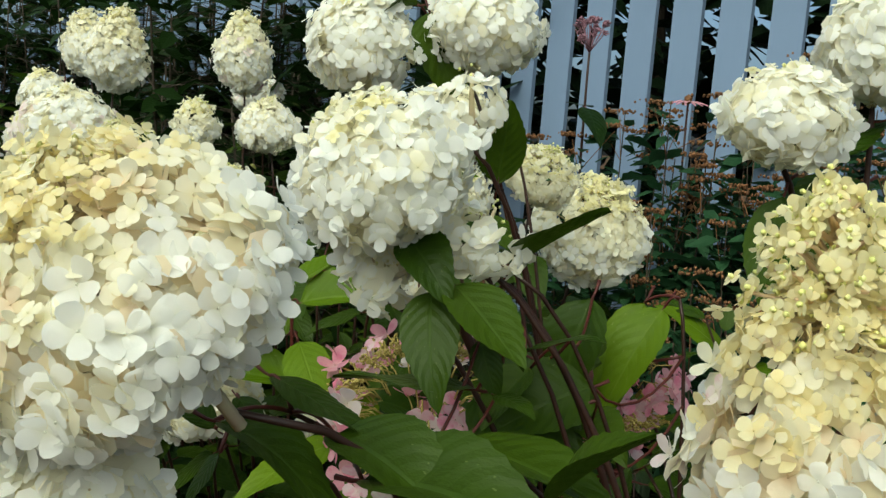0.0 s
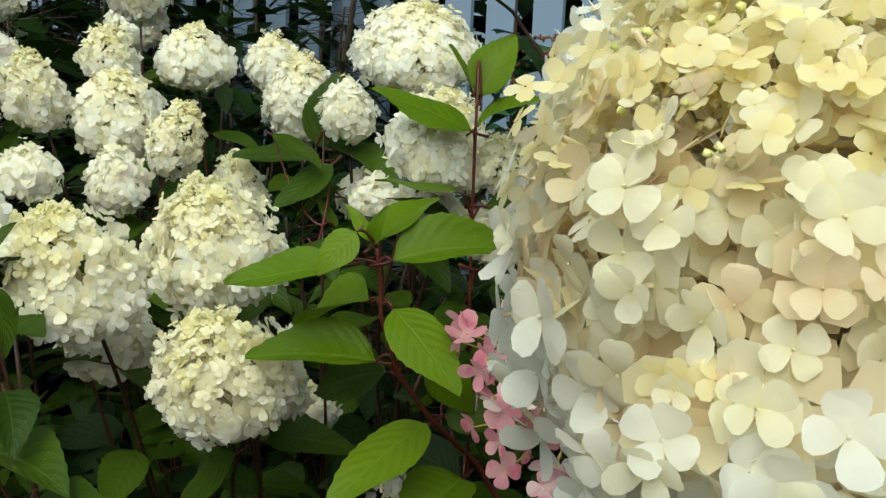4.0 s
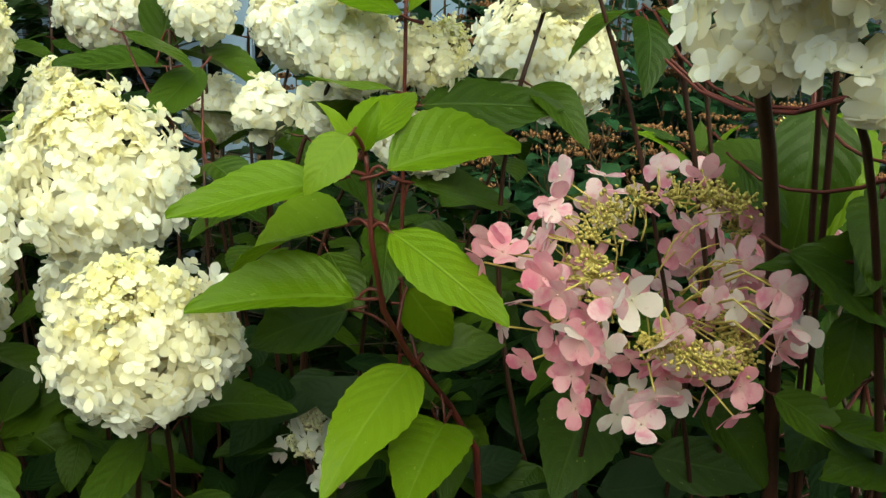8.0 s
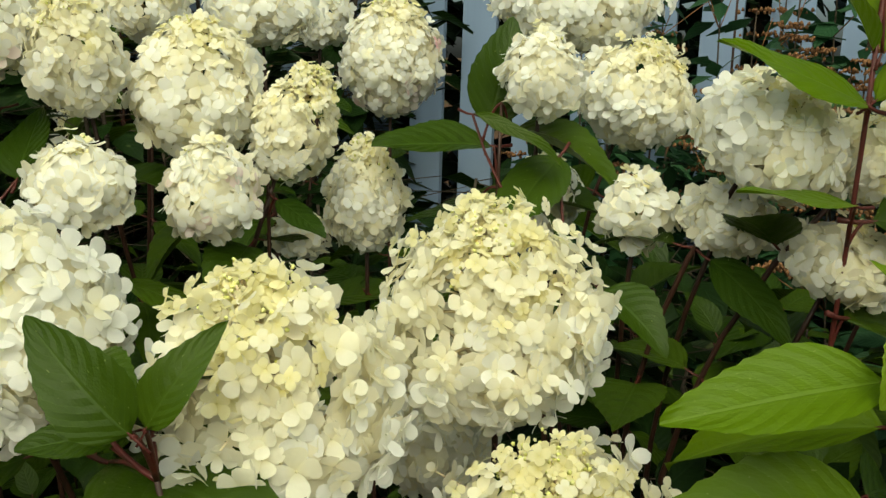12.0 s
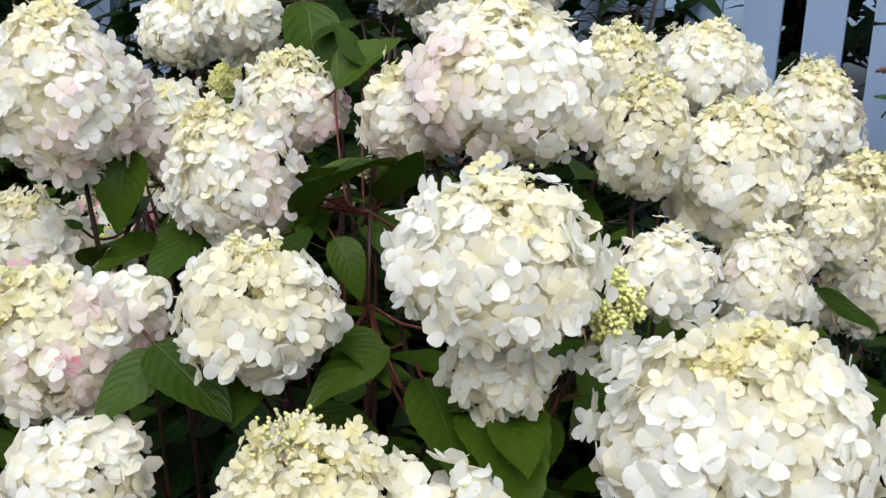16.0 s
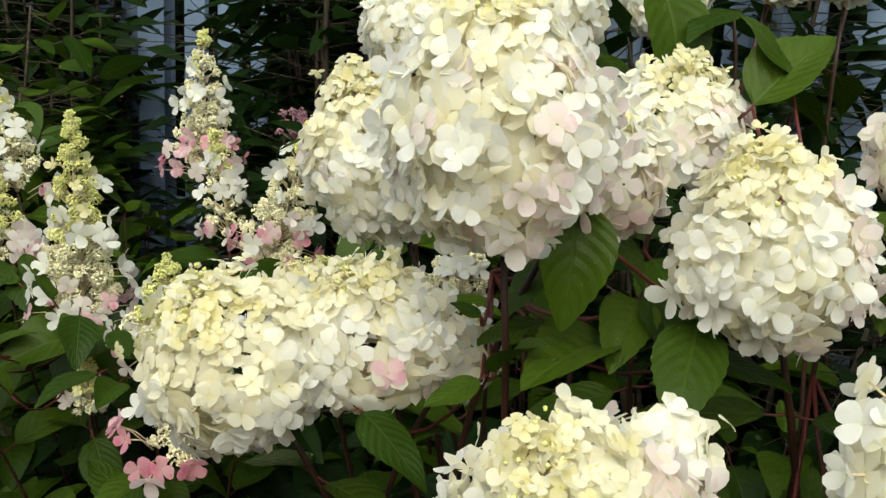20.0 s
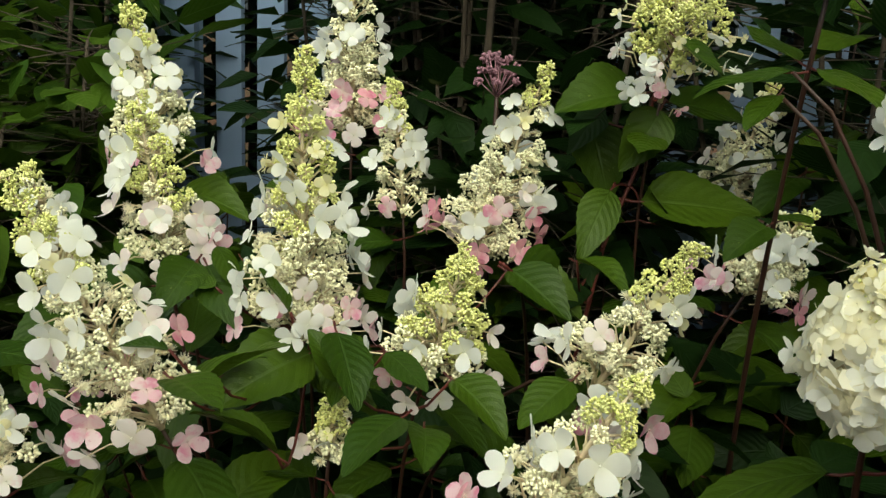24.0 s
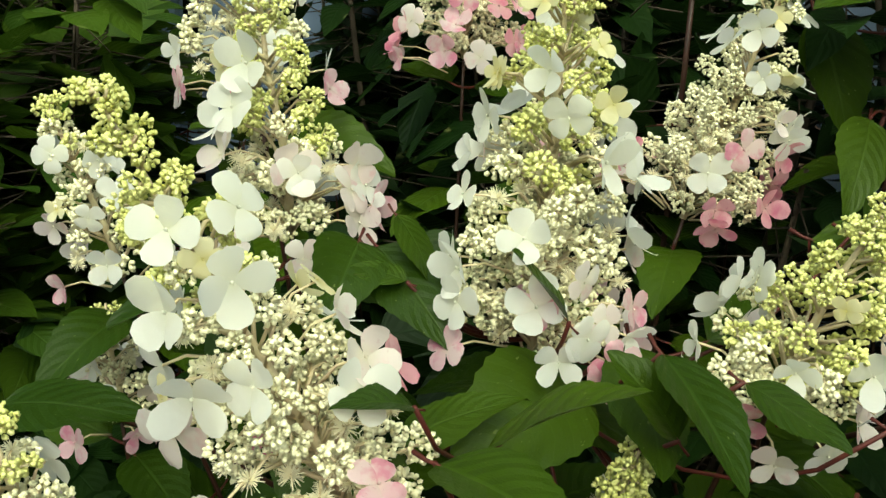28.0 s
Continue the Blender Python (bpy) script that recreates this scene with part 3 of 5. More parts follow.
        if f < pink + g.gauss(0, 0.12):
            tint = "rose" if g.random() < rose else ("pink" if g.random() < 0.6 + 0.22 * (cone < 0.5) else "blush")
        else:
            tint = "white" if g.random() < 0.8 else ("lime" if f > 0.6 else "blush")
        if f > 0.75 and lime > 0.5:
            tint = "lime" if g.random() < 0.7 else "white"
        b.tube([(p.x * (0.25 if cone > 0.5 else 0.6), p.y * (0.25 if cone > 0.5 else 0.6), p.z - 0.012), tuple(p * 0.7 + Vector((0, 0, 0.3 * p.z))), tuple(p)], [0.0012, 0.0009, 0.0008], 4)
        sc = size * (0.57 if cone > 0.5 else 0.5) * g.uniform(0.75, 1.12) * (0.6 if tint == "lime" else 1)
        made.append((g.randrange(7), tint, basis(p, out, (g.gauss(0, 1), g.gauss(0, 1), 0.3), sc)))
    head = part("flower_head", b.mesh("flower_head", [BUD_TAN if tan else STALK, BUD_TAN if tan else BUD_LIME, BUD_TAN if tan else BUD_CREAM, FUZZ]), root,
                Matrix.Translation(-base) @ m)
    for k, tint, fm in made:
        part("floret", floret_mesh(k, tint), head, fm)
    pts = stem_of(root, c - axis * H * 0.95, axis, base, 0.0030)
    leaves_along(root, pts, [0.6 + 1.5 * i for i in range(leaves)], g.uniform(0.09, 0.12), LEAF, g)
    return root


def shoot(x, y, z, r=0.0, t=0.1, pairs=4, size=0.1, mat=None, gap=1.0, first=0.0, back=0.12, seed=0, stem=None,
          label="leafy green hydrangea shoot with toothed opposite leaves"):
    """A leafy cane without a flower; x, y, z: its tip."""
    g = random.Random(seed or int(abs(x * 971 + y * 577 + z * 331) * 10))
    c = Vector((x, y, z))
    axis = (UP + RIGHT * r + TOWARD * t).normalized()
    base = foot_under(c, g, back)
    root = rooted("hydrangea_shoot", base, label, "hydrangea shoot", "hydrangea shoots")
    mat = mat or LEAF
    pts = stem_of(root, c, axis, base, 0.0023, stem)
    leaves_along(root, pts, [0.05], size * 0.5, mat, g, first + 0.6, 0.9)
    leaves_along(root, pts, [0.25 + gap * i for i in range(pairs)], size, mat, g, first)
    return root


def branch(x, y, z, r=0.0, t=0.1, foot=None, mat=None, label="green hydrangea branch with large toothed leaves", via=()):
    """A cane to which single leaves are fixed one by one."""
    top = Vector((x, y, z))
    g = random.Random(int(abs(x * 771 + y * 377) * 50))
    base = Vector((*foot, 0)) if foot else foot_under(top, g, 0.14)
    root = rooted("hydrangea_shoot", base, label, "hydrangea shoot", "hydrangea shoots")
    if not via:
        return root, base, stem_of(root, top, (UP + RIGHT * r + TOWARD * t).normalized(), base, 0.0028, mat), g
    knots = [top - base] + [Vector(v) - base for v in via] + [Vector((0, 0, -0.02))]
    pts = [knots[i].lerp(knots[i + 1], f / 4) for i in range(len(knots) - 1) for f in range(4)] + [knots[-1]]
    b = Build()
    b.tube(pts, [0.0017 + 0.0022 * i / len(pts) + (0.0003 if i % 4 == 0 else 0) for i in range(len(pts))], 7)
    part("stem", b.mesh("stem", [mat or STEM]), root)
    return root, base, pts, g


def hero(h, start, end, mat=None, up=None, wide=1.0):
    """A leaf from start to its tip at end, with its stalk joined to the cane."""
    root, base, pts, g = h
    p, q = Vector(start) - base, Vector(end) - base
    size = (q - p).length * 1.03
    near = min(pts, key=lambda o: (o - p).length + 0.1 * max(0, o.z - p.z))
    b = Build()
    if (near - p).length > 0.26:
        out = p * 0.6
        b.tube(list(curve(p, Vector((out.x, out.y, p.z - 0.04)), Vector((0, 0, p.z * 0.6)), Vector((g.uniform(-0.04, 0.04), g.uniform(-0.04, 0.04), -0.02)), 9)), [0.0016 + 0.0003 * i for i in range(10)], 6)
        part("stem", b.mesh("stem", [STEM]), root)
    elif (near - p).length > 0.012:
        sag = UP * (0.008 - 0.5 * max(0.0, (near - p).length - 0.06))
        b.tube(list(curve(near, near.lerp(p, 0.3) + sag, near.lerp(p, 0.75) + sag, p, 6)), [0.0018, 0.0017, 0.0016, 0.0015, 0.0015, 0.0014, 0.0014], 6)
        part("twig", b.mesh("twig", [TWIG]), root)
    way = (q - p).normalized() + UP * 0.06
    leaf_on(root, p - way.normalized() * size * 0.16, way, size, mat or LEAF, g, up, wide)


# ---- ground ----
def ground():
    b = Build()
    n = 60
    xs = [(-1 if i < n / 2 else 1) * (abs(i - n / 2) / (n / 2)) ** 4 * 400 + (i - n / 2) * 0.12 for i in range(n + 1)]
    v = [(x, y + 1.8, 0.02 * noise.noise(Vector((x * 2.1, y * 2.1, 0))) if abs(x) < 5 and abs(y) < 5 else 0.0) for y in xs for x in xs]
    f = [(j * (n + 1) + i, j * (n + 1) + i + 1, (j + 1) * (n + 1) + i + 1, (j + 1) * (n + 1) + i) for j in range(n) for i in range(n)]
    b.add(v, f)
    tagged(new("ground", b.mesh("ground", [SOIL])), "dark brown bark-mulched garden soil under the shrubs", "ground", kind="structure")
    c = Build()
    g = random.Random(5)
    for k in range(3200):
        p = bed(g.uniform(-0.6, 4.6), g.uniform(-0.3, 2.1), 0.012 + 0.012 * g.random())
        l, w, h = g.uniform(0.01, 0.035), g.uniform(0.006, 0.014), g.uniform(0.002, 0.006)
        m = pose(p.x, p.y, p.z, g.uniform(-25, 25), g.uniform(-25, 25), g.uniform(0, 360))
        box = np.array([(sx * l * (1 - 0.2 * (sz + sx > 1)), sy * w * (0.7 if sx > 0 else 1), sz * h) for sx in (-1, 1) for sy in (-1, 1) for sz in (-1, 1)])
        m = np.array(m)
        c.add(box @ m[:3, :3].T + m[:3, 3], [(0, 1, 3, 2), (4, 6, 7, 5), (0, 4, 5, 1), (2, 3, 7, 6), (0, 2, 6, 4), (1, 5, 7, 3)])
    tagged(new("bark_mulch", c.mesh("bark_mulch", [CHIP], False)), "loose reddish brown bark chips lying on the soil", "mulch", kind="stuff")


def sky_block_wall():
    """An added, unseen rendered wall on the far side of the path, with a plinth and a coping; it blocks low skylight
    and closes the garden.
    """
    root = tagged(new("wall_sky_block"), "added unseen grey rendered wall beyond the garden path that blocks low skylight", "wall", kind="structure")
    root.matrix_basis = basis(bed(1.4, -3.4), UP, ALONG)
    for name, x0, y0, z0, x1, y1, z1 in (("wall_body", -7.0, -0.12, -0.05, 7.0, 0.12, 2.4), ("plinth", -7.02, -0.15, -0.06, 7.02, 0.15, 0.32), ("coping", -7.05, -0.18, 2.4, 7.05, 0.18, 2.47)):
        w = Build()
        w.add([(x, y, z) for z in (z0, z1) for x, y in ((x0, y0), (x1, y0), (x1, y1), (x0, y1))],
              [(3, 2, 1, 0), (4, 5, 6, 7), (0, 1, 5, 4), (1, 2, 6, 5), (2, 3, 7, 6), (3, 0, 4, 7)])
        part(name, w.mesh(name, [RENDER], False), root)


# ---- picket fence ----
FENCE_AT, FENCE_WAY = Vector((0.72, 2.55, 0)), Vector((-0.707, 0.707, 0))


def fence():
    root = tagged(new("picket_fence"), "white wooden picket fence with grooved boards behind the flower bed, blue-grey shade put into its paint colour", "fence", kind="structure")
    face = Vector((-0.707, -0.707, 0))
    root.matrix_basis = basis(FENCE_AT, UP, FENCE_WAY)
    # profile of a board: rounded edges and two shallow grooves; local x along the fence, y away from the bed
    w, d = 0.046, 0.011
    prof = [(-w, d), (-w, -0.006), (-w + 0.006, -d), (-0.018, -d), (-0.015, -d + 0.004), (-0.012, -d), (0.012, -d), (0.015, -d + 0.004), (0.018, -d),
            (w - 0.006, -d), (w, -0.006), (w, d)]
    k = len(prof)
    b = Build()
    z0, z1 = 0.06, 1.92
    v = [(x, y, z0) for x, y in prof] + [(x, y, z1) for x, y in prof] + [(x * 0.35, y, z1 + 0.05) for x, y in prof]
    f = [(r * k + i, r * k + (i + 1) % k, (r + 1) * k + (i + 1) % k, (r + 1) * k + i) for r in (0, 1) for i in range(k)]
    f += [tuple(range(k))[::-1], tuple(range(2 * k, 3 * k))]
    b.add(v, f)
    board = b.mesh("picket", [PAINT], False)
    g = random.Random(3)
    s = -2.11
    while s < 5.6:
        part("picket", board, root, pose(s, g.uniform(-0.002, 0.002), g.uniform(-0.006, 0.006), 0, g.uniform(-0.25, 0.25), 0))
        s += 0.148
    for z in (0.28, 0.74):
        r = Build()
        bx = [(-2.2, 0.014, z), (5.7, 0.014, z), (5.7, 0.052, z), (-2.2, 0.052, z)]
        r.add(bx + [(x, y, zz + 0.085) for x, y, zz in bx], [(3, 2, 1, 0), (4, 5, 6, 7), (0, 1, 5, 4), (1, 2, 6, 5), (2, 3, 7, 6), (3, 0, 4, 7)])
        part("rail", r.mesh("rail", [PAINT], False), root)
    for x in (-1.1, 0.9, 2.9, 4.9):
        r = Build()
        r.tube([(x, 0.1, -0.05), (x, 0.1, 1.0), (x, 0.1, 1.85)], [0.06, 0.06, 0.06], 4)
        part("post", r.mesh("post", [PAINT], False), root)


# ---- background planting ----
def leafy_mass(b, center, spread, count, size, g, pieces=SMALL_LEAVES, mi=0, lift=0.2):
    for k in range(count):
        p = Vector((g.gauss(0, 1), g.gauss(0, 1), g.gauss(0, 1)))
        p = p.normalized() * g.random() ** 0.4 * 1.0
        p = Vector(center) + Vector((p.x * spread[0], p.y * spread[1], p.z * spread[2]))
        if p.z < 0.02:
            continue
        z = Vector((g.gauss(0, 0.5), g.gauss(0, 0.5) - lift, 1))
        m = basis(p, z, (math.cos(k * 2.4), math.sin(k * 2.4), g.uniform(-0.5, 0.1)), size * g.uniform(0.7, 1.25))
        b.stamp(pieces[k % len(pieces)], m, mi)


def tall_shrub(x, y, height, wide, size, count, mat, label, category, name="shrub", seed=1, low=0.15, pieces=SMALL_LEAVES):
    """A shrub of several canes with many leaves."""
    g = random.Random(seed)
    root = tagged(new(name), label, category)
    root.location = (x, y, 0)
    crown = Build()
    for k in range(9):
        a = g.uniform(0, 6.28)
        q = wide * g.uniform(0.25, 0.95)
        top = Vector((q * math.cos(a), q * math.sin(a), height * g.uniform(0.62, 1.0)))
        foot = Vector((0.05 * math.cos(a), 0.05 * math.sin(a), -0.02))
        pts = list(curve(top, top - UP * 0.3 * height - Vector((q * math.cos(a), q * math.sin(a), 0)) * 0.2, foot + UP * 0.3 * height, foot, 9))
        b = Build()
        b.tube(pts, [0.003 + 0.0011 * i for i in range(10)], 6)
        part("stem", b.mesh("stem", [BARK]), root)
        for n in range(count // 9):
            s = g.random() ** 1.1 * 8 * (1 - low)
            i = int(s)
            p = pts[i].lerp(pts[i + 1], s - i)
            way = Vector((g.gauss(0, 1), g.gauss(0, 1), g.uniform(-0.3, 0.5))).normalized()
            twig = g.uniform(0.02, 0.24) * (0.5 + wide)
            e = p + way * twig
            crown.tube([tuple(p), tuple(e)], [0.0016, 0.001], 3, 1)
            z = UP + Vector((g.gauss(0, 0.4), g.gauss(0, 0.4), 0)) - way * way.z
            crown.stamp(pieces[n % len(pieces)], basis(e, z, way, size * g.uniform(0.65, 1.2)), 0)
    tagged(part("crown", crown.mesh("crown", [mat, BARK]), root), kind="stuff")
    return root


def spirea(x, y, height, seed):
    """A low shrub with flat, faded rust-brown flower plates above narrow leaves."""
    g = random.Random(seed)
    root = tagged(new("spirea_shrub"), "spirea shrub with flat rust-brown faded flower plates and narrow leaves", "spirea", "faded spireas")
    root.location = (x, y, 0)
    for k in range(17):
        a, q = g.uniform(0, 6.28), g.uniform(0.03, 0.3)
        top = Vector((q * math.cos(a), q * math.sin(a), height * g.uniform(0.72, 1.04)))
        foot = Vector((0.04 * math.cos(a), 0.04 * math.sin(a), -0.02))
        pts = list(curve(top, top - UP * 0.4, foot + UP * 0.4, foot, 10))
        b = Build()
        b.tube(pts, [0.0014 + 0.0003 * i for i in range(11)], 5)
        part("stem", b.mesh("stem", [BARK]), root)
        lv = Build()
        for n in range(80):
            s = g.random() * 7.5 + 0.2
            p = pts[int(s)].lerp(pts[int(s) + 1], s - int(s))
            way = Vector((g.gauss(0, 1), g.gauss(0, 1), g.uniform(-0.2, 0.5))).normalized()
            lv.stamp(SMALL_LEAVES[n % 5], basis(p + way * 0.012, UP + Vector((g.gauss(0, 0.4), g.gauss(0, 0.4), 0)), way, g.uniform(0.05, 0.085)))
        tagged(part("foliage", lv.mesh("foliage", [SPIREA]), root), kind="stuff")
        for e in range(g.choice((1, 2, 3))):
            o = top + Vector((g.gauss(0, 0.045), g.gauss(0, 0.045), -0.03 * e))
            R, hd = g.uniform(0.03, 0.06), Build()
            hd.tube([tuple(pts[1]), tuple(o - UP * 0.012)], [0.0013, 0.001], 4)
            for n in range(38):
                p = Vector((g.gauss(0, 0.5), g.gauss(0, 0.5), 0))
                hd.stamp(BEAD, basis(o + Vector((p.x * R, p.y * R, g.uniform(-0.004, 0.005))), UP, (1, 0, 0), g.uniform(0.0024, 0.0046)))
            tagged(part("flower_plate", hd.mesh("flower_plate", [RUST]), root), kind="stuff")


def mauve_umbel(x, y, z, wide, label="tall joe-pye weed with a fluffy dusky mauve flower cluster", seed=4):
    g = random.Random(seed)
    root = tagged(new("joe_pye_weed"), label, "joe-pye weed")
    root.location = (x + 0.05, y + 0.1, 0)
    top = Vector((-0.05, -0.1, z))
    pts = list(curve(top, top - UP * 0.4, Vector((0, 0, 0.4)), Vector((0, 0, -0.02)), 10))
    b = Build()
    b.tube(pts, [0.003 + 0.0003 * i for i in range(11)], 6)
    part("stem", b.mesh("stem", [STEM]), root)
    h = Build()
    for k in range(22):
        o = top + Vector((g.gauss(0, 0.4) * wide, g.gauss(0, 0.4) * wide, g.uniform(-0.35, 0.45) * wide))
        h.tube([tuple(top - UP * wide * 0.8), tuple(o)], [0.0014, 0.001], 4)
        for n in range(34):
            d = Vector((g.gauss(0, 1), g.gauss(0, 1), g.gauss(0.3, 0.8))).normalized()
            h.stamp(BEAD, basis(o + d * wide * 0.15 * g.random(), d, (1, 0, 0), g.uniform(0.0018, 0.0032)))
    part("flower_head", h.mesh("flower_head", [MAUVE]), root)
    leaves_along(root, pts, [1.4, 2.8, 4.2], 0.13, SHADED, g)


def coneflower(x, y, z):
    root = tagged(new("coneflower"), "pink coneflower with drooping petals on a thin stem", "coneflower")
    root.location = (x, y, 0)
    b = Build()
    b.tube([(0, 0, z), (0.01, 0, z * 0.6), (0, 0.01, z * 0.3), (0, 0, -0.02)], [0.0025, 0.003, 0.003, 0.004], 6)
    part("stem", b.mesh("stem", [STEM]), root)
    p = Build()
    for k in range(13):
        a = k * 2 * math.pi / 13
        way = Vector((math.cos(a), math.sin(a), -0.35))
        p.stamp(SMALL_LEAVES[k % 5], basis((0.008 * math.cos(a), 0.008 * math.sin(a), z), UP, way, 0.042) @ Matrix.Diagonal((1, 0.75, 1, 1)))
    part("petals", p.mesh("petals", [PETAL["rose"]]), root)
    q = Build()
    q.stamp(BEAD, basis((0, 0, z + 0.004), UP, (1, 0, 0), 0.012))
    part("cone", q.mesh("cone", [RUST]), root)


def hedge():
    """A dense hedge behind the fence that closes the place; its leaf colour holds the shade of the gaps."""
    g = random.Random(11)
    root = tagged(new("hedge"), "dense hedge close behind the picket fence, shade put into its near-black leaves, with an added unseen overhang", "hedge")
    for k in range(14):
        s = -2.6 + k * 0.64
        o = FENCE_AT + FENCE_WAY * s + Vector((0.707, 0.707, 0)) * 0.62
        b = Build()
        b.tube([(o.x, o.y, -0.02), (o.x + 0.03, o.y, 1.0), (o.x, o.y + 0.05, 2.2), (o.x - 0.2, o.y - 0.2, 3.3)], [0.03, 0.025, 0.016, 0.008], 6)
        part("trunk", b.mesh("trunk", [BARK]), root)
        c = Build()
        for z in (0.35, 0.95, 1.55, 2.1, 2.6):
            leafy_mass(c, (o.x, o.y, z), (0.42, 0.34, 0.42), 260, 0.155, g)
        # unseen crown added above the fence to keep skylight off it
        for z, q in ((2.75, 0.35), (3.2, 0.5), (3.6, 0.25)):
            leafy_mass(c, (o.x - q, o.y - q, z), (0.75, 0.7, 0.4), 240, 0.15, g)
        tagged(part("foliage", c.mesh("foliage", [HEDGE_SHADE]), root), kind="stuff")


SPIREA = leaf_mat("leaf_spirea", (0.018, 0.055, 0.022), (0.035, 0.085, 0.035), (0.06, 0.1, 0.05), 0.5)
ground()
sky_block_wall()
fence()
hedge()
for x, y, hgt, seed in ((0.62, 2.18, 1.50, 1), (0.86, 2.04, 1.54, 2), (1.12, 1.88, 1.48, 3), (0.44, 2.38, 1.42, 4), (0.98, 1.66, 1.3, 5), (0.72, 1.82, 1.25, 6), (1.30, 1.62, 1.35, 7)):
    spirea(x, y, hgt, seed)
mauve_umbel(0.338, 2.40, 1.66, 0.07, seed=5)
mauve_umbel(-1.10, 2.905, 1.206, 0.045)
coneflower(0.57, 2.25, 1.49)
# dark green shrubs; their leaf colour also carries the shade inside them
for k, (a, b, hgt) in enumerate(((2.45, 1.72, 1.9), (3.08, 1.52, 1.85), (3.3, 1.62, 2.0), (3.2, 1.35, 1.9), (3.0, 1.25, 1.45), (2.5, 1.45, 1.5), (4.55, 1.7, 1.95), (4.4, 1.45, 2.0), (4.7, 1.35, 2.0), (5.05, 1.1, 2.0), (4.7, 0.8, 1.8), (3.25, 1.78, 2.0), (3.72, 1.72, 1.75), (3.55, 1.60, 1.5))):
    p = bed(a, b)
    tall_shrub(p.x, p.y, hgt, 0.36, 0.112, 820, SHADED, "tall dark green garden shrub standing before the fence, leaves darkened further for shade", "shrub", seed=20 + k)
for k, (a, b, hgt) in enumerate(((3.98, 0.9, 1.42), (4.15, 1.08, 1.5), (3.98, 0.62, 1.2), (4.35, 0.7, 1.45))):
    p = bed(a, b)
    tall_shrub(p.x, p.y, hgt, 0.32, 0.11, 1250, LIGHT, "leafy mid-green shrub beside the white fence", "shrub", seed=40 + k, pieces=PLAIN_LEAVES)

# low filler shrubs with the same shade-darkened leaf colour
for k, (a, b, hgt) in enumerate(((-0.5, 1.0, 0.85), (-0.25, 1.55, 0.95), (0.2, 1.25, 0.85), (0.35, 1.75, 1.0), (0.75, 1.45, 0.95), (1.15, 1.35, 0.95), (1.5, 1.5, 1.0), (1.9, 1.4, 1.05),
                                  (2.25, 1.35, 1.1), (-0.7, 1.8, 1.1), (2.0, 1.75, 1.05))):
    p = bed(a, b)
    tall_shrub(p.x, p.y, hgt, 0.36, 0.1, 620, SHADED, "low dark green shrub filling the bed before the fence, leaves darkened further for shade", "shrub", seed=60 + k, low=0.0)

# ---- hydrangeas: first stretch ----
BUSHY = "large loose white hydrangea panicle with a pinkish yellow tip, close by"
dome(-0.155, 0.452, 1.258, 0.181, 0.180, -0.55, 0.6, 0.0240, 0.4, 0.45, 0.0, 0, 0.0, True, 0, rear=0.9, gold=0.12, flat=0.4, label=BUSHY)
dome(-0.176, 0.440, 1.165, 0.098, 0.075, 0.2, 0.5, 0.028, 0.0, 0.1, leaves=0, label="lower white lobe of hydrangea florets under a larger head")
dome(0.155, 0.350, 1.243, 0.105, 0.15, -0.05, 0.15, 0.0215, 0.7, 0.35, 0.05, 3.1, 0.1, True, 0, gold=0.75, label="yellow-tipped hydrangea panicle with open bud stalks")
WHITE = "pure white hydrangea flower head with loose outer florets"
dome(-0.053, 0.725, 1.328, 0.158, 0.118, -0.35, 0.55, 0.026, 0.15, 0.12, single=True, leaves=0, label=WHITE)
dome(0.013, 0.819, 1.381, 0.068, 0.068, 0.1, 0.2, 0.024, 0, 0, gaps=0.75, leaves=0, foot=(0.24, 0.95), cane=0.003, label="small open white hydrangea sprig")
dome(-0.108, 1.02, 1.453, 0.125, 0.12, 0.1, 0.3, 0.026, 0.05, 0.1, leaves=0, foot=(0.22, 0.96), cane=0.0022, label=WHITE)
dome(0.027, 1.023, 1.482, 0.135, 0.11, 0.1, 0.3, 0.026, 0.05, 0.1, leaves=0, foot=(0.22, 0.96), cane=0.0022, label=WHITE)
dome(0.264, 0.728, 1.392, 0.105, 0.078, 0.1, 0.3, 0.026, 0, 0.08, gaps=0.1, leaves=1, label=WHITE)
dome(0.349, 0.769, 1.461, 0.10, 0.11, 0, 0.3, 0.026, 0, 0.1, label=WHITE)
dome(0.035, 0.746, 1.272, 0.078, 0.06, 0.3, 0.4, 0.024, 0, 0, gaps=0.75, leaves=0, label="small open white hydrangea sprig")
dome(0.129, 1.255, 1.312, 0.11, 0.08, 0.3, 0.2, 0.022, 1.2, 0.8, label="yellow-green young hydrangea head")
PINKY = "loose pink lacecap hydrangea with tan seed buds and freckled petals"
lacy(-0.010, 0.945, 1.078, 0.225, 0.18, 0.1, 0.45, 0.036, 128, 1.4, 0.3, 0.0, 0.0, True, 0.4, 0, beads=0.55, dense=True, label=PINKY)
lacy(0.215, 1.045, 1.082, 0.16, 0.12, 0.1, 0.4, 0.036, 62, 1.3, 0.3, 0.0, 0.0, True, 0.5, 0, beads=0.6, label="dusky pink hydrangea head half hidden by leaves")
dome(-0.058, 0.815, 1.270, 0.090, 0.105, -0.25, 0.8, 0.029, 0, 0.1, 0.0, 0, 0.1, True, 0, foot=(0.22, 0.94), cane=0.0072, label=WHITE)
dome(-0.046, 0.750, 1.231, 0.075, 0.045, 0.3, 0.4, 0.029, 0, 0, gaps=0.75, leaves=0, foot=(0.30, 0.86), label="small open white hydrangea sprig")

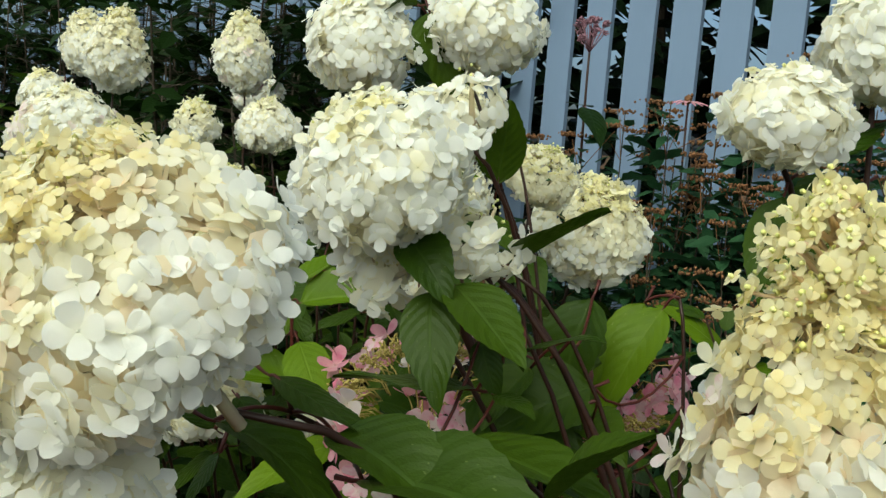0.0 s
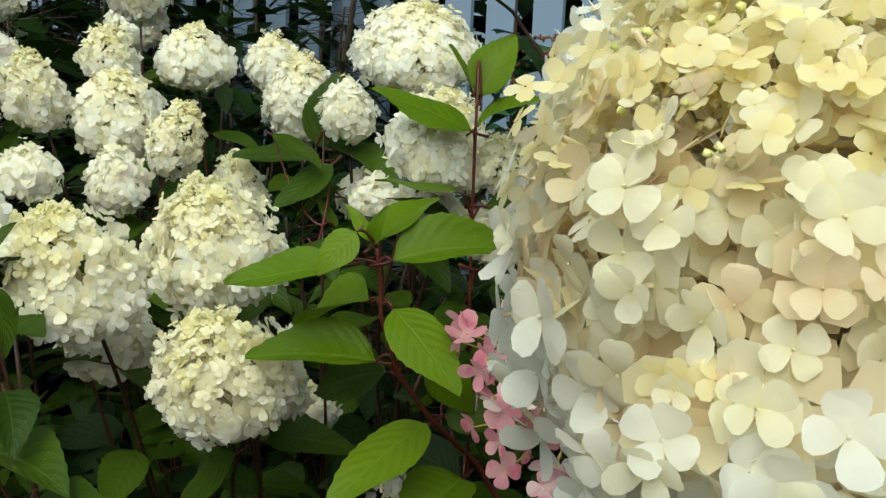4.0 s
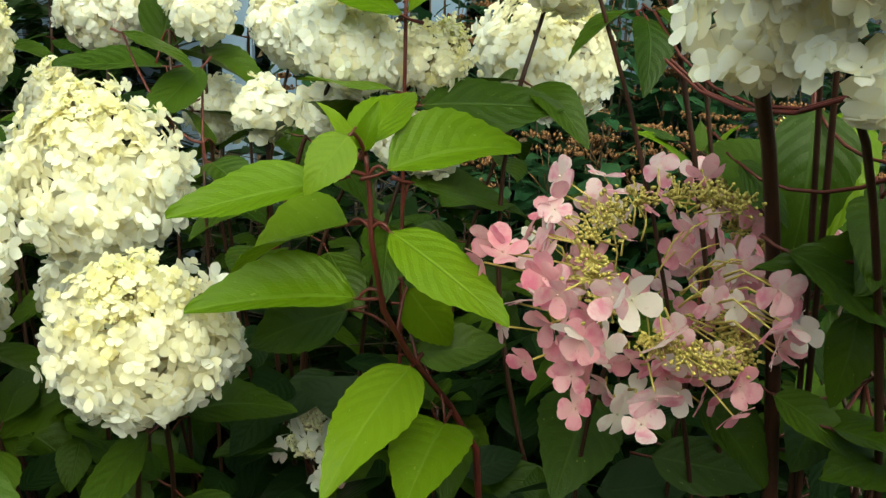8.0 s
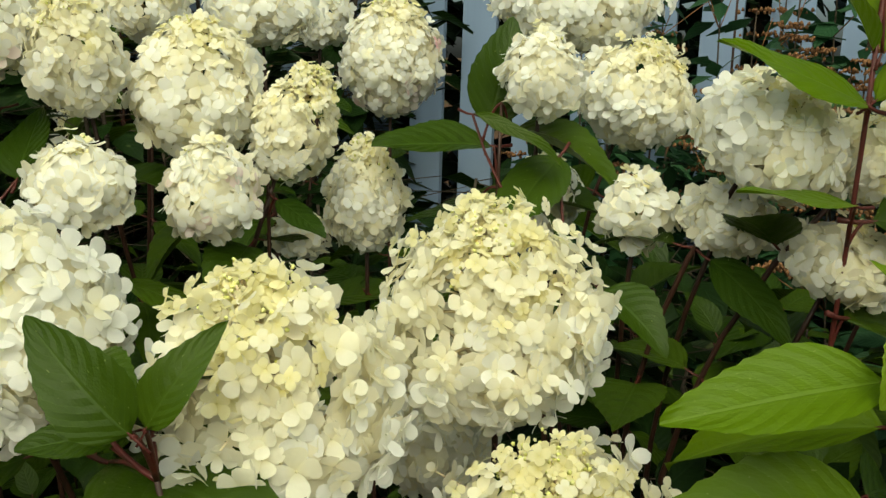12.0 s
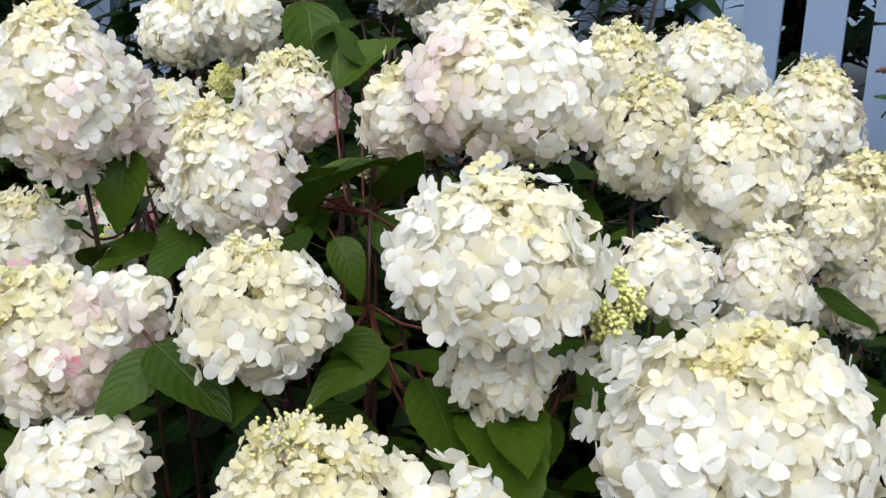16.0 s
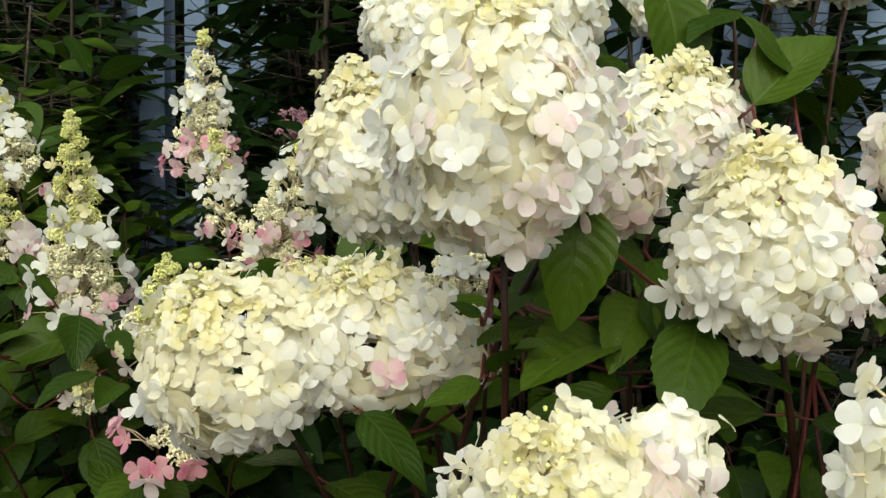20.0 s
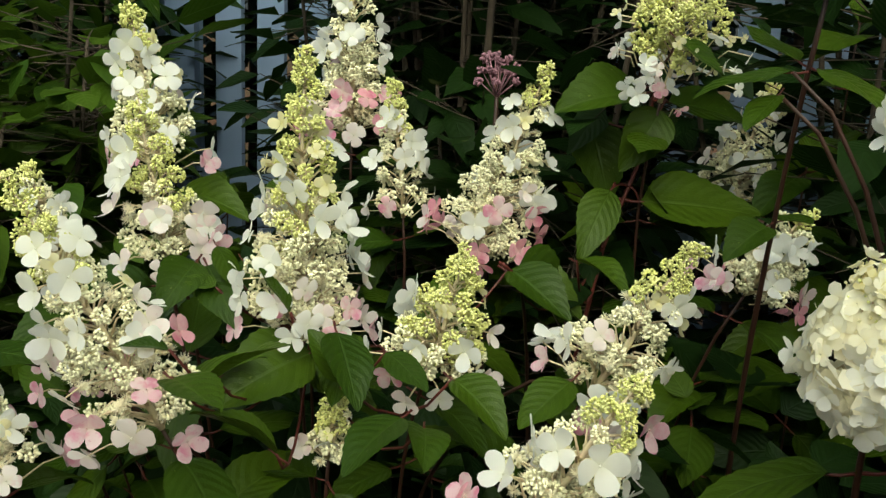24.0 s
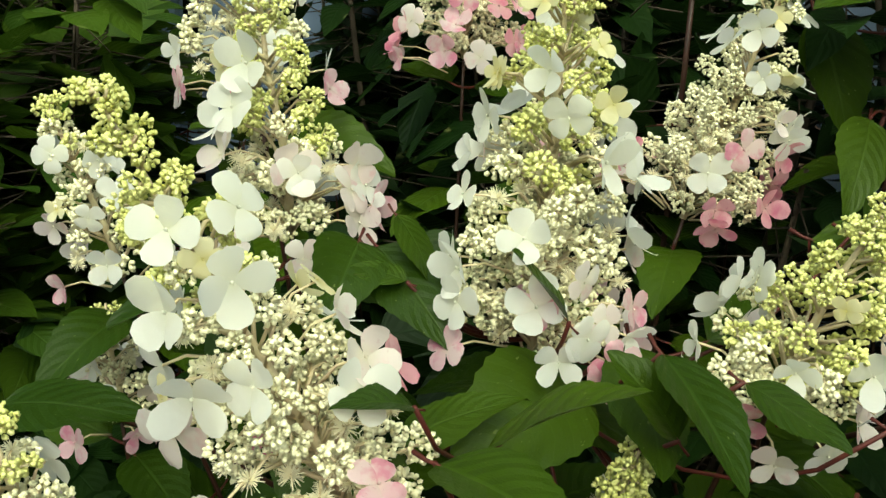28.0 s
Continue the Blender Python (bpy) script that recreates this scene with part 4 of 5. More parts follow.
# ---- hydrangeas: second stretch ----
CREAMY = "full creamy white hydrangea dome with a lime-yellow crown"
dome(-0.490, 1.28, 1.090, 0.165, 0.165, -0.1, 0.5, 0.029, 0.5, 0.6, single=True, lime=0.65, label=CREAMY)
dome(-0.337, 1.296, 1.121, 0.165, 0.16, -0.1, 0.5, 0.027, 0.45, 0.6, single=True, lime=0.65, label=CREAMY)
dome(-0.325, 1.217, 0.992, 0.16, 0.15, -0.1, 0.6, 0.027, 0.6, 0.55, single=True, lime=0.7, label=CREAMY)
dome(-0.262, 1.235, 0.962, 0.07, 0.06, 0.8, 0.3, 0.025, 0, 0, gaps=0.35, leaves=0, label="small white side cluster of hydrangea florets")
dome(-0.47, 1.42, 0.98, 0.12, 0.12, 0, 0.4, 0.027, 0.1, 0.4, label="creamy hydrangea head low among the leaves")
dome(-0.33, 1.42, 0.98, 0.10, 0.12, 0, 0.3, 0.027, 0.1, 0.4, label="creamy hydrangea head low among the leaves")
dome(-0.661, 1.395, 1.112, 0.175, 0.16, -0.05, 0.5, 0.030, 0.2, 0.25, single=True, label=CREAMY)
dome(-0.404, 1.643, 1.219, 0.085, 0.12, 0.4, 0.1, 0.022, 0.9, 0.7, label="yellowish hydrangea panicle leaning on its stem")
dome(0.015, 1.697, 1.254, 0.14, 0.13, 0.3, 0.3, 0.027, 0.35, 0.5, label=CREAMY)
dome(-0.064, 1.356, 1.236, 0.145, 0.095, 0.5, 0.3, 0.027, 0.15, 0.35, label=CREAMY)
dome(0.018, 1.320, 1.222, 0.085, 0.08, 0.8, 0.2, 0.020, 1.1, 0.8, label="lime-yellow hydrangea tip with tight florets")
dome(-0.125, 1.453, 1.156, 0.072, 0.07, 0, 0.4, 0.026, 0, 0, gaps=0.3, leaves=1, label="small open white hydrangea sprig")
dome(0.228, 1.400, 1.232, 0.192, 0.170, 0.35, 0.35, 0.027, 0.55, 0.45, lime=0.7, label="cream hydrangea head with a greenish yellow tip")
dome(-0.068, 1.40, 1.160, 0.08, 0.06, 0.2, 0.4, 0.026, 0, 0.1, leaves=0, label="small open white hydrangea sprig")
dome(0.00, 1.33, 1.13, 0.10, 0.06, 0.3, 0.3, 0.026, 0, 0.2, gaps=0.2, leaves=1, label="small open white hydrangea sprig")
dome(-0.151, 1.617, 1.275, 0.088, 0.09, 0, 0.3, 0.026, 0, 0, gaps=0.2, leaves=2, label=WHITE)
dome(-0.010, 1.818, 1.385, 0.23, 0.165, 0.1, 0.3, 0.027, 0.1, 0.4, label=CREAMY)
dome(-0.313, 1.71, 1.136, 0.09, 0.13, 0, 0.3, 0.025, 0.3, 0.4, label=CREAMY)
dome(-0.380, 1.733, 1.089, 0.06, 0.05, 0, 0.3, 0.024, 0, 0, gaps=0.3, leaves=1, label="small open white hydrangea sprig")
dome(-0.115, 1.667, 1.14, 0.09, 0.09, 0, 0.3, 0.024, 0, 0.3, label=CREAMY)
lacy(-0.082, 1.425, 0.772, 0.10, 0.10, 0, 0.3, 0.028, 34, 0.0, 0.2, 0.2, 1.0, False, 0, 2, label="young cream hydrangea head low in the bush")
dome(-0.2, 1.62, 0.80, 0.10, 0.09, 0, 0.3, 0.026, 0.2, 0.3, label="creamy hydrangea head low among the leaves")

# ---- hydrangeas: third stretch ----
BLUSHED = "white hydrangea panicle blushing pink on one flank"
dome(-0.953, 1.58, 1.150, 0.122, 0.11, -0.1, 0.65, 0.027, 0.2, 0.4, single=True, label=CREAMY)
dome(-0.803, 1.476, 1.210, 0.142, 0.115, 0.05, 0.5, 0.028, 0.12, 0.3, single=True, label=CREAMY)
dome(-0.788, 1.492, 1.122, 0.075, 0.06, 0.2, 0.3, 0.027, 0, 0, gaps=0.3, leaves=0, label="small white side cluster of hydrangea florets")
lacy(-0.715, 1.487, 1.158, 0.066, 0.07, 0.4, 0.4, 0.024, 16, 0.0, 1.0, 0, 0.0, False, 0, 1, label="young yellow-green hydrangea bud cluster")
dome(-0.926, 1.395, 1.078, 0.116, 0.115, -0.35, 0.4, 0.027, 0.75, 0.55, single=True, label="cream hydrangea panicle with an open yellow-green tip")
dome(-0.855, 1.375, 1.085, 0.06, 0.05, 0.4, 0.3, 0.027, 0, 0, gaps=0.4, leaves=0, label="small white side cluster of hydrangea florets")
dome(-0.971, 1.725, 1.230, 0.112, 0.135, -0.35, 0.4, 0.025, 0.25, 0.4, 0.25, 0, single=True, label=BLUSHED)
dome(-1.116, 1.80, 1.292, 0.145, 0.16, -0.1, 0.2, 0.027, 0.1, 0.45, 0.25, 0, single=True, leaves=0, label=BLUSHED)
dome(-1.030, 1.835, 1.262, 0.095, 0.085, 0.5, 0.2, 0.028, 0, 0.1, 0.85, 0, leaves=0, label="pink-blushed side lobe of a white hydrangea panicle")
dome(-0.898, 1.965, 1.288, 0.125, 0.11, 0.1, 0.35, 0.027, 0.3, 0.2, 0.4, 0, label=BLUSHED)
dome(-0.723, 1.724, 1.322, 0.195, 0.15, 0.1, 0.2, 0.029, 0.05, 0.2, 0.6, 3.1, label=BLUSHED)
dome(-0.80, 1.78, 1.288, 0.10, 0.09, -0.5, 0.3, 0.027, 0.1, 0.1, 0.5, 3.1, leaves=0, label="pink-blushed side lobe of a white hydrangea panicle")
dome(-0.605, 1.672, 1.282, 0.09, 0.125, 0, 0.5, 0.026, 0.5, 0.6, label=CREAMY)
dome(-0.491, 1.698, 1.250, 0.14, 0.145, 0, 0.35, 0.028, 0.2, 0.45, label=CREAMY)
dome(-0.392, 1.941, 1.350, 0.14, 0.115, 0, 0.3, 0.026, 0.25, 0.3, label=CREAMY)
dome(-0.531, 1.90, 1.345, 0.10, 0.10, 0.1, 0.3, 0.025, 0.7, 0.6, label=CREAMY)
dome(-0.200, 2.00, 1.288, 0.145, 0.175, 0, 0.2, 0.026, 0.3, 0.35, 0.1, 0, label="tall creamy hydrangea dome before the white fence")
dome(-0.604, 1.614, 1.168, 0.095, 0.078, 0, 0.4, 0.027, 0, 0.05, 0.15, 0, 0.15, leaves=1, label=WHITE)
dome(-0.489, 1.636, 1.155, 0.095, 0.10, 0, 0.4, 0.027, 0, 0.1, 0.2, 0, 0.15, leaves=1, label=WHITE)
dome(-0.242, 2.278, 1.36, 0.12, 0.13, 0, 0.2, 0.026, 0.2, 0.4, label=CREAMY)
dome(-1.110, 1.673, 1.099, 0.135, 0.128, -0.4, 0.55, 0.027, 0.25, 0.45, 0.3, 0, single=True, leaves=0, label=BLUSHED)
dome(-1.055, 1.69, 1.11, 0.075, 0.08, 0.5, 0.3, 0.027, 0, 0, 0.9, 0, 0.15, leaves=0, label="pink-blushed side lobe of a white hydrangea panicle")
dome(-1.079, 1.578, 1.026, 0.11, 0.07, 0, 0.4, 0.028, 0, 0, gaps=0.25, leaves=1, label=WHITE)
dome(-0.805, 1.494, 1.005, 0.09, 0.07, 0, 0.4, 0.027, 0, 0.1, gaps=0.25, leaves=1, label=WHITE)
dome(-0.954, 2.132, 1.385, 0.12, 0.11, 0, 0.3, 0.026, 0.1, 0.3, label=CREAMY)
dome(-0.561, 2.609, 1.446, 0.15, 0.13, 0, 0.3, 0.027, 0.2, 0.4, 0.15, 0, label=CREAMY)
dome(-0.52, 2.24, 1.52, 0.15, 0.20, 0, 0.1, 0.026, 0.5, 0.6, 0.1, 0, label=CREAMY)
dome(-0.751, 2.033, 1.49, 0.15, 0.19, 0.2, 0.1, 0.026, 0.5, 0.6, label=CREAMY)
dome(-0.888, 2.20, 1.51, 0.12, 0.16, -0.1, 0.1, 0.026, 0.5, 0.6, label=CREAMY)
dome(-1.031, 2.359, 1.37, 0.13, 0.11, 0, 0.3, 0.026, 0.05, 0.3, label=CREAMY)

# ---- hydrangeas: fourth stretch ----
dome(-1.262, 1.929, 1.108, 0.148, 0.135, -0.5, 0.35, 0.030, 0.6, 0.5, single=True, label="creamy hydrangea panicle with a bristling yellow-green tip")
dome(-1.165, 1.904, 1.130, 0.12, 0.115, -0.25, 0.35, 0.029, 0.25, 0.35, 0.12, 0, leaves=0, label=CREAMY)
dome(-1.095, 1.915, 1.105, 0.06, 0.07, 0.5, 0.2, 0.026, 0, 0, gaps=0.4, leaves=0, label="small white side cluster of hydrangea florets")
dome(-1.125, 2.10, 1.240, 0.148, 0.17, -0.35, 0.2, 0.029, 0.35, 0.5, 0.1, 0, single=True, label=CREAMY)
dome(-1.181, 2.122, 1.078, 0.11, 0.12, -0.2, 0.4, 0.027, 0.45, 0.5, label=CREAMY)
TALL = "tall pointed hydrangea panicle with lime buds, white florets and pink skirts"
lacy(-1.440, 2.62, 1.085, 0.155, 0.30, 0.02, 0.1, 0.032, 60, 0.24, 0.58, 0.3, dense=True, label=TALL)
lacy(-1.576, 2.889, 1.185, 0.13, 0.20, -0.15, 0.1, 0.030, 26, 0.15, 0.4, 0.3, label=TALL)
lacy(-1.578, 2.763, 1.085, 0.14, 0.185, -0.1, 0.15, 0.032, 26, 0.12, 0.6, 0.3, dense=True, label=TALL)
lacy(-1.651, 2.566, 1.000, 0.15, 0.27, -0.5, 0.12, 0.033, 36, 0.32, 0.4, 0.4, rose=0.2, dense=True, label="leaning pointed hydrangea panicle of cream buds and blush florets")
lacy(-1.123, 2.794, 1.095, 0.17, 0.27, 0.3, 0.1, 0.033, 44, 0.42, 0.2, 0.3, rose=0.7, dense=True, label="pointed hydrangea panicle with rosy pink lower florets")
lacy(-1.321, 2.503, 0.991, 0.14, 0.15, 0.25, 0.35, 0.028, 26, 0.05, 0.8, 0.15, dense=True, label="yellow-green budded hydrangea panicle with few florets")
lacy(-1.155, 2.417, 0.997, 0.14, 0.18, 0.5, 0.2, 0.033, 26, 0.2, 0.35, 0.3, dense=True, label=TALL)
lacy(-1.280, 2.296, 0.935, 0.14, 0.16, 0.55, 0.2, 0.032, 28, 0.3, 0.3, 0.3, rose=0.4, dense=True, label=TALL)
lacy(-1.254, 3.112, 1.234, 0.165, 0.27, 0, 0.05, 0.032, 50, 0.4, 0.2, 0.2, rose=0.2, label=TALL)
lacy(-1.229, 2.95, 1.093, 0.11, 0.20, -0.1, 0.1, 0.030, 20, 0.1, 0.3, 0.3, label=TALL)
lacy(-1.425, 2.542, 0.866, 0.07, 0.085, 0.1, 0.3, 0.022, 9, 0, 0.5, 0.1, label="small young hydrangea bud cluster")
lacy(-0.941, 2.715, 1.255, 0.18, 0.15, 0.1, 0.3, 0.027, 40, 0, 1.0, 0, 0.0, label="yellow-green hydrangea panicle above a red stem")
lacy(-0.65, 2.897, 1.118, 0.14, 0.23, 0.3, 0.1, 0.030, 30, 0.25, 0.2, 0.3, label=TALL)
lacy(-0.895, 2.538, 1.024, 0.15, 0.12, 0.5, 0.2, 0.032, 26, 0.4, 0.2, 0.3, rose=0.3, label=TALL)
lacy(-1.757, 2.66, 0.865, 0.13, 0.15, -0.1, 0.2, 0.032, 22, 0.3, 0.2, 0.4, label=TALL)
lacy(-1.692, 2.938, 1.00, 0.10, 0.16, -0.3, 0.1, 0.030, 18, 0.1, 0.2, 0.2, label=TALL)
lacy(-1.679, 2.94, 0.841, 0.10, 0.12, 0, 0.2, 0.028, 14, 0.1, 0.1, 0.3, label=TALL)

# ---- leafy shoots without flowers ----
h = branch(0.005, 0.74, 1.26, -0.3, 0.1, (0.30, 0.78))
hero(h, (-0.030, 0.716, 1.273), (0.005, 0.671, 1.238))
hero(h, (-0.006, 0.711, 1.230), (-0.011, 0.644, 1.174))
hero(h, (0.009, 0.712, 1.238), (0.065, 0.646, 1.190))
hero(h, (0.074, 0.725, 1.183), (0.120, 0.689, 1.220))
hero(h, (0.059, 0.753, 1.248), (0.124, 0.700, 1.306))
hero(h, (0.037, 0.721, 1.150), (-0.070, 0.663, 1.168))
h = branch(-0.09, 0.575, 1.165, -0.3, 0.1, (0.20, 0.74))
hero(h, (-0.107, 0.585, 1.186), (-0.038, 0.542, 1.167))
hero(h, (-0.130, 0.532, 1.170), (-0.041, 0.500, 1.157))
hero(h, (-0.058, 0.542, 1.164), (0.017, 0.480, 1.158))
hero(h, (-0.037, 0.519, 1.145), (0.065, 0.461, 1.167))
hero(h, (0.088, 0.595, 1.109), (0.136, 0.564, 1.181))
hero(h, (0.052, 0.701, 1.152), (0.075, 0.662, 1.159))
hero(h, (0.036, 0.726, 1.191), (0.048, 0.701, 1.152))
h = branch(-0.03, 1.06, 1.47, 0, 0.0, (0.23, 0.96))
hero(h, (-0.036, 1.024, 1.489), (-0.004, 0.994, 1.404))
hero(h, (-0.049, 1.025, 1.495), (-0.112, 0.982, 1.478))
h = branch(0.03, 0.86, 1.33, 0, 0.0, (0.23, 0.95))
hero(h, (-0.051, 0.808, 1.370), (-0.015, 0.790, 1.382))
hero(h, (0.046, 0.851, 1.311), (0.051, 0.831, 1.389))
hero(h, (0.390, 0.855, 1.343), (0.299, 0.802, 1.318))
hero(h, (0.386, 0.799, 1.295), (0.314, 0.784, 1.336))
h = branch(-0.13, 0.60, 1.15, -0.2, 0.0, (0.16, 0.78))
hero(h, (-0.141, 0.580, 1.148), (-0.173, 0.582, 1.168))
hero(h, (-0.132, 0.559, 1.140), (-0.153, 0.536, 1.114))
hero(h, (-0.133, 0.602, 1.165), (-0.108, 0.580, 1.150))
h = branch(-0.181, 1.075, 1.154, -0.1, 0.0, (0.10, 1.22), TWIG, "bright green leafy hydrangea shoot on a red stem",
           ((-0.176, 1.077, 1.120), (-0.174, 1.078, 1.086), (-0.151, 1.101, 1.020), (-0.113, 1.122, 0.966), (-0.043, 1.168, 0.890), (-0.007, 1.170, 0.832)))
hero(h, (-0.215, 1.073, 1.136), (-0.322, 1.104, 1.111), FRESH, (-0.1, -0.45, 0.9), 0.75)
hero(h, (-0.168, 1.068, 1.142), (-0.048, 1.056, 1.176), FRESH, (-0.30, -0.55, 0.75), 0.72)
hero(h, (-0.182, 1.080, 1.157), (-0.114, 1.126, 1.208), FRESH, (-0.6, -0.4, 0.65), 0.95)
hero(h, (-0.203, 1.057, 1.172), (-0.240, 1.043, 1.140), FRESH, (-0.55, -0.75, 0.2), 1.3)
hero(h, (-0.186, 1.078, 1.158), (-0.206, 1.088, 1.196), FRESH, (0.3, -0.8, 0.3), 0.7)
hero(h, (-0.184, 1.072, 1.157), (-0.182, 1.060, 1.192), FRESH, (-0.5, -0.6, 0.2), 0.7)
hero(h, (-0.182, 1.100, 1.096), (-0.262, 1.200, 1.060), FRESH, (-0.3, -0.35, 0.85), 0.8)
hero(h, (-0.165, 1.066, 1.096), (-0.120, 0.966, 1.046), FRESH, (-0.2, -0.35, 0.9), 0.85)
hero(h, (-0.172, 1.104, 1.032), (-0.300, 1.140, 1.040), FRESH, (-0.1, -0.45, 0.9), 0.75)
hero(h, (-0.108, 1.140, 1.024), (-0.070, 1.120, 0.965), FRESH, (-0.45, -0.75, 0.4), 1.2)
hero(h, (-0.112, 1.122, 0.956), (-0.226, 1.040, 0.930), FRESH, (-0.3, -0.4, 0.8), 0.85)
hero(h, (-0.066, 1.136, 0.888), (-0.150, 1.060, 0.868), FRESH, (-0.4, -0.5, 0.7), 1.0)
hero(h, (-0.085, 1.165, 0.950), (-0.015, 1.120, 0.960), LEAF, (-0.4, -0.6, 0.7), 1.0)
hero(h, (-0.080, 1.200, 0.990), (0.010, 1.230, 0.975), LEAF, (-0.4, -0.6, 0.7), 1.0)
hero(h, (-0.150, 1.170, 1.000), (-0.235, 1.215, 0.972), LEAF, (-0.4, -0.6, 0.6), 1.1)
h = branch(-0.035, 1.289, 1.345, 0, 0.0, (0.08, 1.5), TWIG, "bright green leafy hydrangea shoot on a red stem")
hero(h, (-0.040, 1.283, 1.262), (-0.160, 1.302, 1.304), FRESH)
hero(h, (-0.037, 1.283, 1.265), (0.012, 1.245, 1.324), FRESH)
hero(h, (-0.036, 1.290, 1.302), (-0.066, 1.302, 1.362), FRESH)
hero(h, (-0.030, 1.288, 1.302), (0.003, 1.293, 1.383), FRESH)
hero(h, (-0.018, 1.290, 1.172), (0.119, 1.226, 1.174), LEAF, (-0.35, -0.55, 0.8), 1.0)
hero(h, (-0.020, 1.300, 1.090), (0.135, 1.330, 1.050), LEAF, (-0.35, -0.5, 0.8))
hero(h, (-0.052, 1.272, 1.188), (-0.152, 1.278, 1.200), FRESH)
h = branch(-0.563, 1.22, 1.06, -0.1, 0.2, None, None, "green hydrangea leaves close before the flower heads")
hero(h, (-0.575, 1.190, 1.099), (-0.625, 1.194, 1.152), LEAF, (-0.2, -0.9, 0.35), 0.95)
hero(h, (-0.569, 1.189, 1.102), (-0.546, 1.172, 1.155), LEAF, (-0.5, -0.8, 0.35), 0.75)
hero(h, (-0.563, 1.271, 1.067), (-0.592, 1.225, 1.111))
hero(h, (-0.587, 1.280, 1.046), (-0.518, 1.165, 1.058))
hero(h, (-0.576, 1.275, 1.066), (-0.635, 1.270, 1.063))
hero(h, (-0.598, 1.289, 1.065), (-0.552, 1.242, 1.136))
hero(h, (-0.609, 1.301, 1.095), (-0.576, 1.246, 1.110))
h = branch(0.06, 0.80, 1.24, 0.2, 0.0, (0.38, 0.84))
hero(h, (0.031, 1.023, 1.268), (-0.030, 1.029, 1.252))
hero(h, (0.037, 1.018, 1.264), (0.018, 0.970, 1.223))
hero(h, (0.044, 1.015, 1.268), (0.095, 0.978, 1.236))
hero(h, (0.045, 0.866, 1.105), (0.100, 0.775, 1.057))
hero(h, (0.107, 0.844, 1.058), (0.074, 0.822, 1.005))
hero(h, (0.062, 0.875, 0.990), (0.092, 0.820, 0.958))
hero(h, (0.086, 0.840, 0.972), (0.118, 0.765, 0.968))
hero(h, (0.081, 0.949, 1.155), (0.105, 0.905, 1.118))
hero(h, (0.062, 0.946, 0.957), (0.089, 0.885, 0.913))
hero(h, (0.091, 0.829, 1.145), (0.045, 0.795, 1.101))
hero(h, (0.140, 0.860, 1.02), (0.165, 0.800, 0.985))
hero(h, (0.150, 0.870, 1.09), (0.175, 0.800, 1.085))
hero(h, (0.400, 1.332, 1.116), (0.334, 1.354, 1.138))
hero(h, (0.425, 1.314, 1.103), (0.429, 1.323, 1.143))
hero(h, (0.181, 1.055, 1.155), (0.189, 0.979, 1.114))
hero(h, (0.162, 0.945, 1.198), (0.117, 0.896, 1.097))
h = branch(0.259, 0.964, 1.200, 0.0, 0.0, (0.30, 0.92))
hero(h, (0.148, 0.825, 1.067), (0.035, 0.849, 1.109), LEAF, (-0.4, -0.5, 0.8), 0.8)
hero(h, (0.153, 0.839, 1.129), (0.063, 0.808, 1.095), LEAF, (-0.5, -0.7, 0.5), 1.2)
hero(h, (0.188, 0.913, 0.954), (0.217, 0.938, 1.017), LEAF, (-0.5, -0.75, 0.4), 0.9)
hero(h, (0.169, 0.899, 0.947), (0.142, 0.841, 0.937), LEAF, (-0.4, -0.6, 0.7), 1.1)
hero(h, (0.158, 0.903, 0.942), (0.090, 0.868, 0.935), LEAF, (-0.4, -0.6, 0.7), 1.1)
hero(h, (0.174, 0.825, 0.942), (0.060, 0.817, 0.946), LEAF, (-0.4, -0.5, 0.8), 0.9)
hero(h, (0.190, 0.979, 1.121), (0.110, 1.006, 1.150), LEAF, (-0.5, -0.7, 0.5), 1.3)
hero(h, (0.230, 0.999, 1.188), (0.166, 0.937, 1.088), FRESH, (-0.5, -0.8, 0.3), 0.8)
hero(h, (0.245, 0.969, 1.190), (0.174, 0.913, 1.099), FRESH, (-0.5, -0.8, 0.3), 0.7)
hero(h, (0.054, 1.068, 0.919), (-0.032, 1.009, 0.877), LEAF, (-0.5, -0.7, 0.5), 1.2)
hero(h, (0.097, 1.030, 0.863), (0.155, 0.931, 0.867), LEAF, (-0.5, -0.6, 0.7), 0.9)
h = branch(-0.933, 2.757, 1.23, 0.1, 0.0, (-1.02, 2.86), TWIG, "large-leaved hydrangea branch on a red stem", ((-0.936, 2.765, 1.16), (-0.945, 2.770, 1.09), (-0.984, 2.775, 0.978), (-1.00, 2.80, 0.80)))
hero(h, (-0.945, 2.775, 1.190), (-1.077, 2.750, 1.180), LEAF, (0.05, -0.5, 0.85))
hero(h, (-0.932, 2.746, 1.172), (-0.985, 2.715, 1.105), LEAF, (-0.2, -0.85, 0.45), 1.2)
hero(h, (-0.940, 2.765, 1.043), (-0.786, 2.700, 1.033), LEAF, (-0.2, -0.55, 0.8), 1.05)
hero(h, (-0.915, 2.760, 1.180), (-0.780, 2.735, 1.160), LEAF, (-0.2, -0.5, 0.8), 0.9)
hero(h, (-0.982, 2.850, 1.155), (-0.975, 2.790, 1.045), LEAF, (-0.2, -0.85, 0.45), 1.1)
hero(h, (-0.990, 2.760, 1.060), (-1.060, 2.700, 1.010), LEAF, (-0.1, -0.6, 0.7))
hero(h, (-0.972, 2.670, 1.262), (-0.941, 2.615, 1.222))
hero(h, (-1.221, 2.565, 1.009), (-1.101, 2.605, 0.937), LEAF, (-0.1, -0.6, 0.75), 1.0)
hero(h, (-1.136, 2.582, 1.013), (-1.110, 2.516, 1.011))
hero(h, (-1.194, 2.632, 0.990), (-1.130, 2.565, 0.956))
